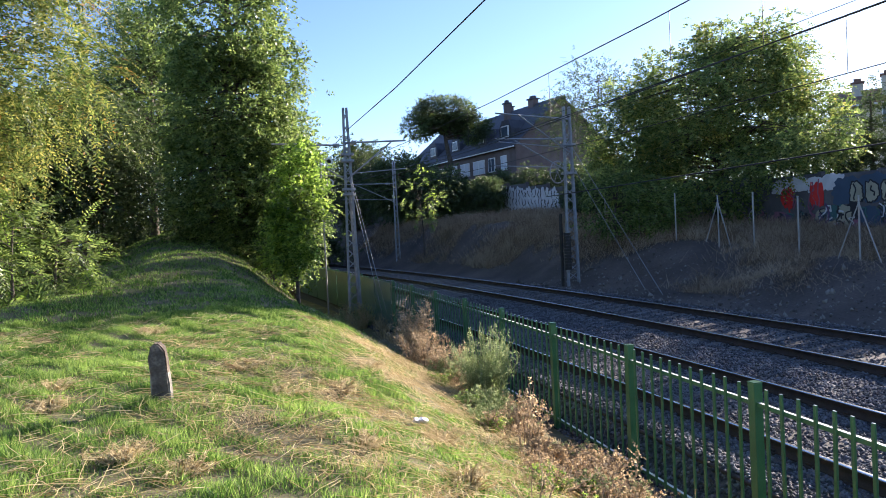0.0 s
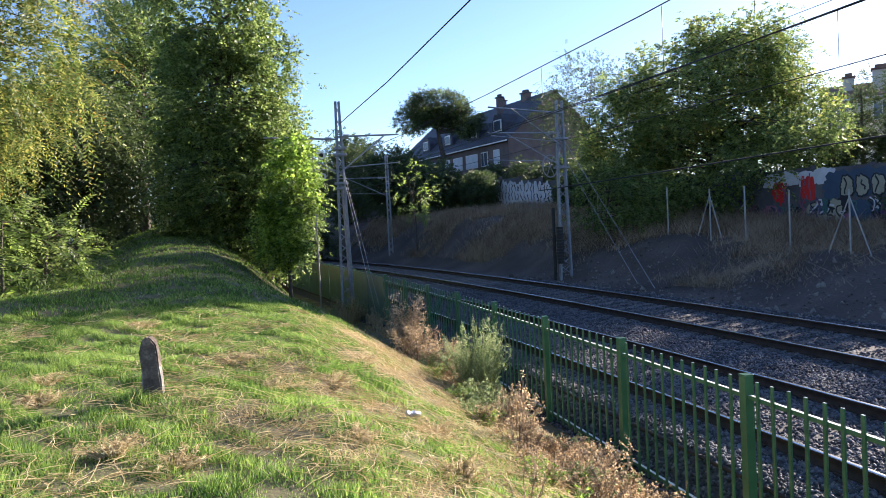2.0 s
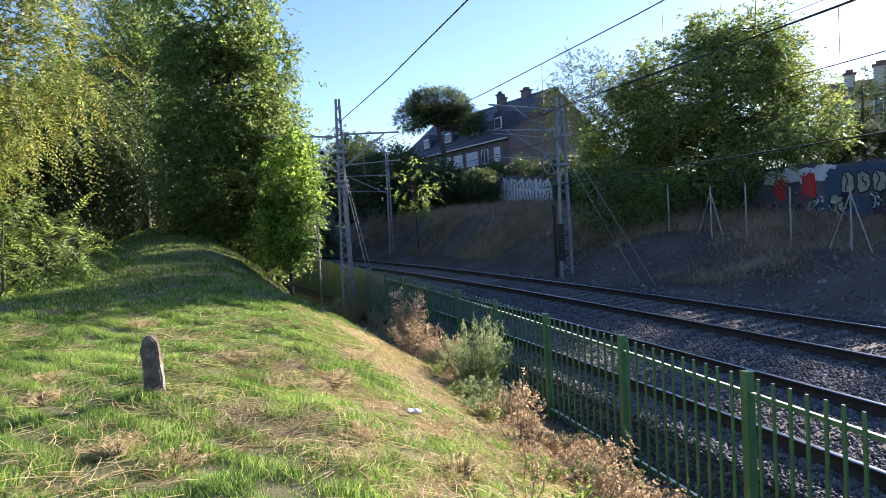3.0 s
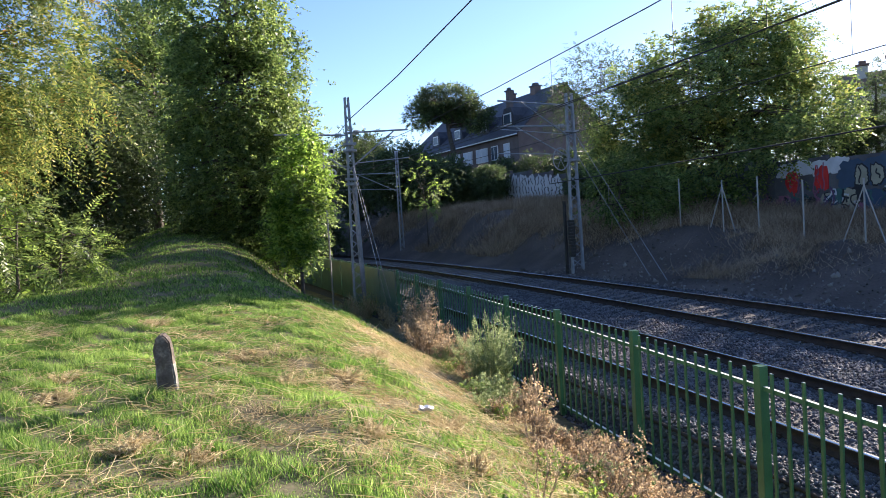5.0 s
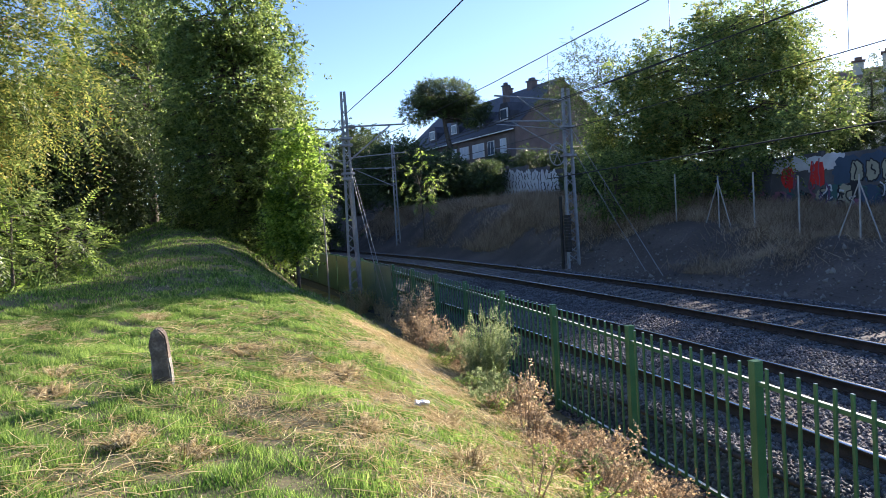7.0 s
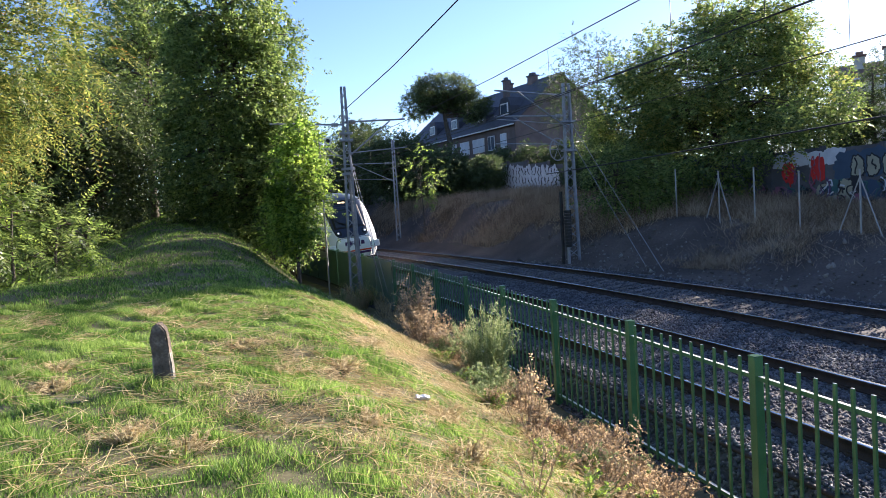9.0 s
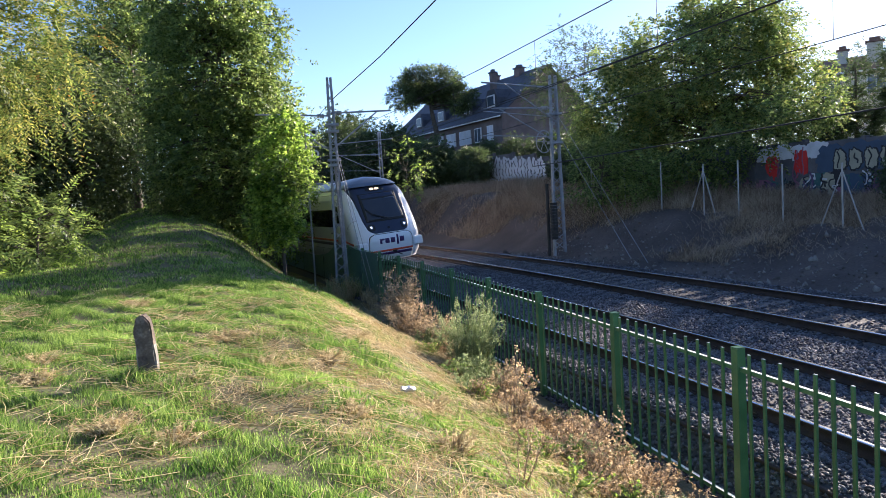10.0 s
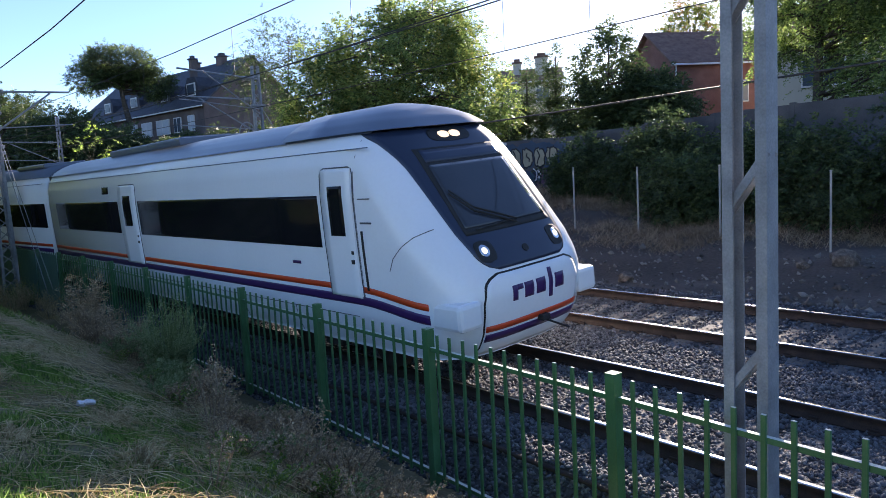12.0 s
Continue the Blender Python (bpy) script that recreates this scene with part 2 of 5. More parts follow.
def ground_z(x, y):
    x, y = np.asarray(x, float), np.asarray(y, float)
    u = x - bend(y)
    uf = 4.633 + 0.029 * y
    t = uf - u
    foot = -0.67
    far = smooth(11.5, 23, y)
    up = np.interp(t - 1.5 * far, [0, 0.25, 1.2, 2.5, 3.3, 4.2, 5.5], [0, 0.01, 0.24, 0.60, 0.81, 0.95, 1.0])
    down = np.interp(t + 2.3 * smooth(14, 22, y), [0, 10.0, 11.5, 15, 30], [0, 0, 0.5, 1.9, 2.6])
    left = foot + up * (ridge_z(y) - foot) - down + (wave(x, y, 1.1, 0.05) + wave(x + 9, y, 2.7, 0.025) + wave(x + 4, y + 2, 5.9, 0.012)) * smooth(0.6, 2.5, t)
    bed = CANT * (u - RAIL_X) - 0.172
    b = bank_z(y)
    prof = np.where(u < 5.55, foot + (bed - foot) * smooth(4.95, 5.55, u),
                    np.where(u < 12.5, bed, 0))
    t2 = np.clip((u - 13.5) / 4.5, 0, 1)
    bank = 0.12 + (b - 0.12) * (0.35 * t2 + 0.65 * smooth(0.05, 1.0, t2)) + np.clip(u - 18, 0, 5.5) * 0.10 + np.clip(u - 23.6, 0, 3) * 0.55
    bank = bank + (wave(x, y, 0.9, 0.12) + wave(x + 3, y + 5, 2.3, 0.05)) * smooth(13.6, 15.5, u)
    bed_edge = CANT * (12.5 - RAIL_X) - 0.172
    mid = bed_edge + (0.12 - bed_edge) * smooth(12.5, 13.5, u)
    return np.where(t > 0, left, np.where(u < 12.5, prof, np.where(u < 13.5, mid, bank)))


def grid_sheet(name, us, ys, mat, drop=0.0, mats=None, pick=None):
    U, Y = np.meshgrid(us, ys)
    X = U + bend(Y)
    Z = ground_z(X, Y) - drop
    v = np.stack([X, Y, Z], -1).reshape(-1, 3)
    n, m = len(us), len(ys)
    i = (np.arange(m - 1)[:, None] * n + np.arange(n - 1)[None]).ravel()
    f = np.stack([i, i + 1, i + n + 1, i + n], -1)
    idx = None
    if pick is not None:
        c = v[f].mean(1)
        idx = pick(c[:, 0] - bend(c[:, 1]), c[:, 1])
    return mesh_np(name, v, f, mat, mats=mats, index=idx, smooth=True)


us = np.concatenate([[-900, -400, -150, -80, -50, -35], np.arange(-25, -8, 1.0), np.arange(-8, 5.0, 0.2), np.arange(5.0, 5.7, 0.1),
                     np.arange(5.8, 13.6, 0.4), np.arange(13.7, 24.5, 0.35), [25, 27, 30, 40, 60, 100, 200, 500, 900]])
ys = np.concatenate([[-900, -300, -120, -60, -30], np.arange(-15, 30, 0.3), np.arange(30, 70, 0.8), np.arange(70, 160, 5), [180, 260, 500, 900]])


def ground_kind(u, y):
    return np.where(u < 4.95, 0, np.where(u < 12.9, 1, 2))


ground = tagged(grid_sheet("ground", us, ys, None, mats=[SOIL, BALLAST_BED, EARTH], pick=ground_kind),
                "grassy mound, gravel track bed and dry earth bank", "ground", kind="structure")

# ---------------------------------------------------------------- railway tracks


def bed_z(u):
    return CANT * (u - RAIL_X)


def rail_mesh(name, u, parent):
    """A flat-bottomed rail swept along the bend: foot, web, head."""
    prof = [(-0.07, -0.16), (0.07, -0.16), (0.07, -0.145), (0.012, -0.125), (0.012, -0.045), (0.036, -0.035), (0.036, -0.006),
            (0.028, 0.0), (-0.028, 0.0), (-0.036, -0.006), (-0.036, -0.035), (-0.012, -0.045), (-0.012, -0.125), (-0.07, -0.145)]
    ys = np.concatenate([np.arange(-60, 60, 1.5), np.arange(60, 141, 4)])
    k = len(prof)
    p = np.array(prof)
    v = np.stack([np.repeat(u + bend(ys), k) + np.tile(p[:, 0], len(ys)), np.repeat(ys, k), bed_z(u) + np.tile(p[:, 1], len(ys))], -1)
    i = (np.arange(len(ys) - 1)[:, None] * k + np.arange(k)[None]).ravel()
    j = (np.arange(len(ys) - 1)[:, None] * k + (np.arange(k)[None] + 1) % k).ravel()
    f = np.stack([i, j, j + k, i + k], -1)
    col = np.tile(np.arange(k), len(ys) - 1)
    return mesh_np(name, v, f, None, parent, mats=[RAIL_SIDE, RAIL_TOP], index=np.isin(col, (6, 7, 8)).astype(int))


def railway_track(u0, label):
    tr = thing("railway_track", label, "railway track", "railway tracks")
    for k in (0, 1):
        rail_mesh("rail", u0 + k * GAUGE, tr)
    bm = bmesh.new()
    box(bm, (2.6, 0.28, 0.16), (0, 0, -0.08), 0.02)
    first = part("sleeper", bm, SLEEPER, tr)
    me = first.data
    mid = u0 + GAUGE / 2
    tilt = -math.degrees(math.atan(CANT))
    n = 0
    for y in np.arange(-40, 130, 0.6):
        ob = first if n == 0 else new("sleeper", me)
        ob.parent = tr
        ob.matrix_local = pose(mid + bend(y), y, bed_z(mid) - 0.155, 0, tilt, math.degrees(math.atan(-BEND * y)))
        n += 1
    bm = bmesh.new()
    box(bm, (0.20, 0.14, 0.03), (0, 0, 0), 0.008)
    box(bm, (0.03, 0.10, 0.04), (-0.055, 0, 0.02), 0.008)
    box(bm, (0.03, 0.10, 0.04), (0.055, 0, 0.02), 0.008)
    clip = part("rail_clip", bm, RAIL_SIDE, tr)
    n = 0
    for y in np.arange(-1, 35, 0.6):
        for k in (0, 1):
            ob = clip if n == 0 else new("rail_clip", clip.data)
            ob.parent = tr
            u = u0 + k * GAUGE
            ob.matrix_local = pose(u + bend(y), y - 0.4, bed_z(u) - 0.15, 0, tilt, 0)
            n += 1
    return tr


railway_track(RAIL_X, "near railway track with worn rails on concrete sleepers in ballast")
railway_track(RAIL_X + TRACK_GAP, "far railway track with worn rails beside the earth bank")


def scatter_stones(n, seed):
    """Loose angular ballast stones lying over the bed."""
    rg = np.random.default_rng(seed)
    y = 1.0 + 27 * rg.random(n) ** 1.5
    u = np.where(rg.random(n) < 0.8, rg.uniform(4.9, 9.6, n), rg.uniform(9.4, 13.0, n))
    keep = np.ones(n, bool)
    for r in range(4):
        ru = RAIL_X + (r % 2) * GAUGE + (r // 2) * TRACK_GAP
        keep &= np.abs(u - ru) > 0.09
    y, u = y[keep], u[keep]
    n = len(y)
    base = np.array([(1, 0, 0), (-1, 0, 0), (0, 1, 0), (0, -1, 0), (0, 0, 1), (0, 0, -1)], float)
    faces = np.array([(0, 2, 4), (2, 1, 4), (1, 3, 4), (3, 0, 4), (2, 0, 5), (1, 2, 5), (3, 1, 5), (0, 3, 5)])
    s = rg.uniform(0.018, 0.042, n)
    v = base[None] * rg.uniform(0.6, 1.25, (n, 6, 1)) + rg.normal(0, 0.18, (n, 6, 3))
    a = rg.uniform(0, 6.28, n)
    c, d = np.cos(a)[:, None], np.sin(a)[:, None]
    v = np.stack([v[..., 0] * c - v[..., 1] * d, v[..., 0] * d + v[..., 1] * c, v[..., 2] * 0.8], -1) * s[:, None, None]
    x = u + bend(y)
    z = ground_z(x, y) + s * 0.35
    v += np.stack([x, y, z], -1)[:, None]
    f = (faces[None] + (np.arange(n) * 6)[:, None, None]).reshape(-1, 3)
    return mesh_np("ballast", v.reshape(-1, 3), f, STONE_CHIP)


tagged(scatter_stones(120000, 3), "grey broken stone ballast between the rails", "ballast", kind="stuff")

# ---------------------------------------------------------------- green picket fence
POST_Y, POST_STEP, POST_TOP, FOOT = 6.126, 2.562, 1.168, -0.67


def trackside_fence(first_bay, last_bay):
    """Posts, two horizontal rails a bay and flat pickets; the far bays are backed with sheet."""
    fence = thing("picket_fence", "green painted steel picket fence along the railway", "fence")
    bm = bmesh.new()
    box(bm, (0.10, 0.10, POST_TOP - FOOT + 0.1), (0, 0, (POST_TOP + FOOT - 0.1) / 2), 0.004)
    box(bm, (0.106, 0.106, 0.012), (0, 0, POST_TOP + 0.008), 0.003)
    post = part("post", bm, FENCE_GREEN, fence)
    bm = bmesh.new()
    box(bm, (0.037, 0.022, POST_TOP - 0.02 - FOOT - 0.12), (0, 0, (POST_TOP - 0.02 + FOOT + 0.12) / 2), 0.004)
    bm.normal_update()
    # picket tips get the painted sunlit colour
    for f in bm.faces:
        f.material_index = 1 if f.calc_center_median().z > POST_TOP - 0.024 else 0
    picket = part("picket", bm, [FENCE_GREEN, SUNLIT_TOP], fence)
    used = set()

    def put(ob, name, m):
        ob = ob if name not in used else new(name, ob.data)
        used.add(name)
        ob.parent = fence
        ob.matrix_local = m

    rgf = np.random.default_rng(4)
    for i in range(first_bay, last_bay):
        y0 = POST_Y + POST_STEP * (i - 1)
        y1 = y0 + POST_STEP
        a, b = Vector((fence_x(y0), y0, 0)), Vector((fence_x(y1), y1, 0))
        way = (b - a).normalized()
        turn = math.degrees(math.atan2(way.y, way.x))
        span = (b - a).length
        bay = pose(a.x, a.y, 0, 0, 0, turn)
        put(post, "post", bay @ pose(0, 0, rgf.uniform(-0.01, 0.01), rgf.uniform(-0.5, 0.5), rgf.uniform(-0.5, 0.5), 0))
        for z in (POST_TOP - 0.21, FOOT + 0.19):
            bm = bmesh.new()
            box(bm, (span - 0.10, 0.045, 0.045), (span / 2, 0.0, z), 0.004)
            # upward faces of the rail carry the sun highlight as colour
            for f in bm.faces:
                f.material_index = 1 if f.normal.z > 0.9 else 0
            part("fence_rail", bm, [FENCE_GREEN, SUNLIT_TOP], fence, "green rail with sunlit top painted pale").matrix_local = bay
        for k in range(11):
            put(picket, "picket", bay @ pose((k + 1) * span / 12, 0.034, rgf.uniform(-0.006, 0.006), 0, rgf.uniform(-0.6, 0.6), 0))
        if i > 7:
            bm = bmesh.new()
            box(bm, (span - 0.13, 0.012, POST_TOP - FOOT - 0.15), (span / 2, 0.062, (POST_TOP + FOOT) / 2), 0.002)
            part("sheet", bm, SHEET_GREEN, fence, "solid green backing sheet").matrix_local = bay
    return fence


trackside_fence(-4, 22)

# ---------------------------------------------------------------- catenary masts


def lattice_mast(x, y, z0, top, w, label, turn=0.0, taper=0.55, pitch=0.42, cross=True, bar=0.034, zigzag=True):
    """Two steel channels joined by zigzag lacing, on a concrete foot."""
    m = thing("catenary_mast", label, "catenary mast", "catenary masts", pose(x, y, z0, 0, 0, turn))
    h = top - z0
    for s in (-1, 1):
        bm = bmesh.new()
        prof = [(0, -0.08), (0, 0.08), (-0.08, 0.08), (-0.08, 0.066), (-0.016, 0.066), (-0.016, -0.066), (-0.08, -0.066), (-0.08, -0.08)]
        rings = []
        for z, k in ((0, 1.0), (h, taper)):
            rings.append([bm.verts.new((s * (w / 2 * k + 0.008 + px), py, z)) for px, py in prof])
        n = len(prof)
        for i in range(n):
            bm.faces.new((rings[0][i], rings[0][(i + 1) % n], rings[1][(i + 1) % n], rings[1][i]))
        bm.faces.new(rings[0]), bm.faces.new(rings[1])
        part("channel", bm, GALV, m)
    n = int(h / pitch)
    for fy in (-0.087, 0.087) if cross else (-0.05, 0.05):
        for i in range(n):
            za, zb = 0.35 + i * (h - 0.5) / n, 0.35 + (i + 1) * (h - 0.5) / n
            if not zigzag:
                zb = za + 1.3 * w
            wa = w / 2 * (1 - (1 - taper) * za / h)
            s = 1 if zigzag and (i % 2 == 0) == (fy > 0 or not cross) else -1
            bm = bmesh.new()
            a, b = Vector((-s * wa, fy, za)), Vector((s * wa, fy, zb))
            d = b - a
            box(bm, (d.length, 0.012, bar), (0, 0, 0), 0, Matrix.Rotation(-math.atan2(d.z, d.x), 3, "Y"))
            bmesh.ops.translate(bm, vec=(a + b) / 2, verts=bm.verts)
            part("lacing_bar", bm, GALV, m)
    bm = bmesh.new()
    box(bm, (w + 0.35, 0.6, 0.5), (0, 0, -0.15), 0.03)
    part("foot", bm, CONCRETE, m, "weathered concrete footing")
    return m


def cable(name, pts, r, label, parent=None, sag=0.0):
    pts = np.array(pts, float)
    out = []
    for a, b in zip(pts[:-1], pts[1:]):
        s = np.linspace(0, 1, 13)
        q = a + (b - a) * s[:, None]
        q[:, 2] -= sag * 4 * s * (1 - s)
        out.append(q)
    v, f = joined([tube(q, np.full(len(q), r), 5) for q in out])
    ob = mesh_np(name, v, f, WIRE, parent, smooth=True)
    return ob if parent else tagged(ob, label, "overhead wire", "overhead wires")


MAST_NEAR = lattice_mast(4.98, 2.54, -0.55, 8.0, 0.32, "tall grey lattice steel mast close behind the fence", 90, 0.95, 1.3, False, 0.06, False)
MAST_LEFT = lattice_mast(3.24, 27.43, -0.5, 7.75, 0.52, "slender lattice steel mast behind the green fence", 0, 0.36)
MAST_RIGHT = lattice_mast(12.55, 27.5, 0.05, 7.75, 0.55, "lattice steel mast with tension wheel at the bank foot", 0)
MAST_FAR = lattice_mast(9.5, 51.6, 0.1, 8.05, 0.36, "distant thin lattice mast beside the bank", 0)


def run(u, y0, y1, z0, z1, n=14):
    ys_ = np.linspace(y0, y1, n)
    return [(u + float(bend(y)), y, z0 + (z1 - z0) * (y - y0) / (y1 - y0)) for y in ys_]


def line(label, pts, r):
    pts = np.array(pts, float)
    v, f = tube(pts, np.full(len(pts), r), 5)
    return tagged(mesh_np("overhead_wire", v, f, WIRE, smooth=True), label, "overhead wire", "overhead wires")


line("dark feeder wire strung between the trackside masts", [(3.2, 60, 7.3), (3.3, 27.4, 6.9), (3.9, 20.2, 7.05), (4.28, 13.2, 7.2), (4.85, 2.5, 7.35), (4.6, -22, 7.4)], 0.016)
line("carrying wire over the near track", run(7.15, -25, 70, 6.5, 6.3), 0.012)
line("contact wire over the near track", run(7.15, -25, 70, 5.25, 5.25), 0.011)
line("carrying wire over the far track", run(10.82, -25, 70, 6.45, 6.4), 0.016)
line("contact wire over the far track", run(10.82, -25, 70, 5.4, 5.36), 0.011)
line("low spiral-bound cable along the bank", run(13.0, -25, 27.5, 4.75, 4.0), 0.02)
line("thin upper wire along the bank", run(12.4, -25, 27.5, 7.4, 7.1), 0.008)
for u, za, zb in ((7.15, 6.42, 5.25), (10.82, 6.42, 5.38)):
    for y in (6.2, 8.6, 10.8, 15.5, 21.0, 33.0, 40.0):
        line("thin dropper wire between overhead wires", [(u + float(bend(y)), y, za), (u + float(bend(y)), y, zb)], 0.006)


def bracket(mast, x, y, xt, yt, z):
    """A cantilever: two bars, stay and insulators, out over the track."""
    for name, a, b, r in (("bracket_arm", (x, y, z + 0.9), (xt, yt, z + 0.95), 0.035), ("bracket_strut", (x, y, z - 0.5), (xt - (xt - x) * 0.25, yt, z + 0.9), 0.03),
                          ("steady_arm", (x, y, z - 0.3), (xt, yt, z - 0.15), 0.02)):
        bm = bmesh.new()
        o = mast.matrix_world.inverted()
        rod(bm, o @ Vector(a), o @ Vector(b), r, 8)
        part(name, bm, GALV, mast)
    bm = bmesh.new()
    for k in (0.10, 0.13, 0.16):
        p = Vector((x + (xt - x) * k, y, z + 0.9))
        rod(bm, o @ (p - Vector((0.03, 0, 0))), o @ (p + Vector((0.03, 0, 0))), 0.09, 12)
    part("insulator", bm, CONCRETE, mast, "pale ribbed insulator")


bpy.context.view_layer.update()
bracket(MAST_RIGHT, 12.55, 27.5, 9.35, 27.5, 5.5)
bracket(MAST_RIGHT, 12.55, 27.3, 8.9, 26.0, 6.3)
bracket(MAST_LEFT, 3.2, 27.43, 5.6, 27.43, 5.5)
bracket(MAST_LEFT, 3.2, 27.43, 0.4, 27.0, 5.4)
bracket(MAST_FAR, 9.5, 51.6, 5.6, 51.6, 5.5)
bracket(MAST_NEAR, 4.98, 2.54, 7.1, 2.54, 5.6)


def guy(mast, a, b, r=0.011):
    bm = bmesh.new()
    o = mast.matrix_world.inverted()
    rod(bm, o @ Vector(a), o @ Vector(b), r, 6)
    part("guy_wire", bm, GALV, mast)


guy(MAST_RIGHT, (12.6, 27.4, 5.4), (12.75, 22.1, 0.45))
guy(MAST_RIGHT, (12.6, 27.4, 6.2), (12.6, 20.7, 0.35))
guy(MAST_LEFT, (3.3, 27.4, 5.0), (4.0, 25.3, -0.4))
guy(MAST_LEFT, (3.3, 27.4, 5.3), (4.1, 24.7, -0.4), 0.01)


def tension_wheel():
    """Spoked tensioner wheel with its stack of weights."""
    o = MAST_RIGHT.matrix_world.inverted()
    bm = bmesh.new()
    c = Vector((11.95, 27.3, 5.0))
    ring = [c + Vector((0.34 * math.cos(a), 0, 0.46 * math.sin(a))) for a in np.linspace(0, 2 * math.pi, 25)]
    for a, b in zip(ring[:-1], ring[1:]):
        rod(bm, o @ a, o @ b, 0.025, 6)
    for a in ring[::4]:
        rod(bm, o @ c, o @ a, 0.014, 5)
    part("tension_wheel", bm, GALV, MAST_RIGHT, "spoked grey tension wheel")
    for i in range(12):
        bm = bmesh.new()
        p = Vector((12.25, 27.3, 0.9 + i * 0.13))
        rod(bm, o @ p, o @ (p + Vector((0, 0, 0.115))), 0.15, 14)
        part("tension_weight", bm, BOGIE, MAST_RIGHT)


tension_wheel()


def mast_collars(mast, zs, w):
    for z in zs:
        bm = bmesh.new()
        box(bm, (w, 0.34, 0.09), (0, 0, z), 0.01)
        part("collar", bm, GALV, mast, "bolted steel collar")


mast_collars(MAST_LEFT, (4.9, 5.1, 6.2, 6.45), 0.5)
mast_collars(MAST_RIGHT, (4.9, 6.1), 0.6)
# leg of the paired mast behind
bm = bmesh.new()
rod(bm, (0.2, 0.45, 0.0), (0.05, 0.25, 5.0), 0.05, 8)
part("side_leg", bm, GALV, MAST_LEFT)
bm = bmesh.new()
rod(bm, (-0.36, 0.3, -0.2), (-0.34, 0.3, 3.2), 0.07, 10)
part("weight_tube", bm, BOGIE, MAST_RIGHT, "dark weight guide tube")


def spare_rail():
    ys_ = np.arange(1.0, 16, 1.0)
    u = 5.42
    prof = [(-0.07, -0.08), (0.07, -0.08), (0.07, -0.06), (0.014, -0.04), (0.014, 0.03), (0.036, 0.04), (0.036, 0.075), (-0.036, 0.075), (-0.036, 0.04), (-0.014, 0.03), (-0.014, -0.04), (-0.07, -0.06)]
    k = len(prof)
    p = np.array(prof)
    v = np.stack([np.repeat(u + bend(ys_), k) + np.tile(p[:, 0], len(ys_)), np.repeat(ys_, k), -0.32 + np.tile(p[:, 1], len(ys_))], -1)
    i = (np.arange(len(ys_) - 1)[:, None] * k + np.arange(k)[None]).ravel()
    j = (np.arange(len(ys_) - 1)[:, None] * k + (np.arange(k)[None] + 1) % k).ravel()
    return tagged(mesh_np("spare_rail", v, np.stack([i, j, j + k, i + k], -1), RAIL_SIDE), "rusty spare rail lying beside the track", "rail")


spare_rail()

# ---------------------------------------------------------------- plants
rng = np.random.default_rng(7)


def unit(v):
    return v / (np.linalg.norm(v, axis=-1, keepdims=True) + 1e-9)


def sprays(origin, way, length, leaflets, leaf_len, leaf_w, rg, droop=0.25, spread=1.0, loose=1.0):
    """Compound leaves: each spray is a stalk with paired leaflets. Vertices and quads."""
    n = len(origin)
    way = unit(way)
    side = unit(np.cross(way, np.array([0, 0, 1.0]) + rg.normal(0, 0.35, (n, 3))))
    up = np.cross(side, way)
    k = leaflets
    s = (np.arange(k) + 0.5) / k
    sg = np.where(np.arange(k) % 2 == 0, 1.0, -1.0)
    along = origin[:, None] + way[:, None] * (length[:, None] * s[None])[..., None]
    along[..., 2] -= droop * length[:, None] * s[None] ** 2
    taper = 1.0 - 0.45 * s
    ld = unit(side[:, None] * sg[None, :, None] * spread + way[:, None] * 0.55 + rg.normal(0, 0.28 * loose, (n, k, 3)) - np.array([0, 0, 0.25]))
    ln = leaf_len * taper[None, :, None] * rg.uniform(0.75, 1.25, (n, k, 1))
    nrm = unit(up[:, None] + rg.normal(0, 0.5 * loose, (n, k, 3)))
    lw = unit(np.cross(ld, nrm)) * leaf_w * taper[None, :, None]
    p0, p2 = along, along + ld * ln
    mid = along + ld * ln * 0.42
    v = np.stack([p0, mid + lw, p2, mid - lw], 2).reshape(-1, 3)
    f = np.arange(len(v)).reshape(-1, 4)
    return v, f


def blob_points(blobs, n, rg, shell=0.55):
    """Points in a union of ellipsoids (cx, cy, cz, rx, ry, rz), mostly near the outside."""
    b = np.array(blobs, float)
    vol = b[:, 3] * b[:, 4] * b[:, 5]
    pick = rg.choice(len(b), n, p=vol / vol.sum())
    d = unit(rg.normal(0, 1, (n, 3)))
    r = (shell + (1 - shell) * rg.random(n)) ** (1 / 1.2)
    return b[pick, :3] + d * b[pick, 3:] * r[:, None], d


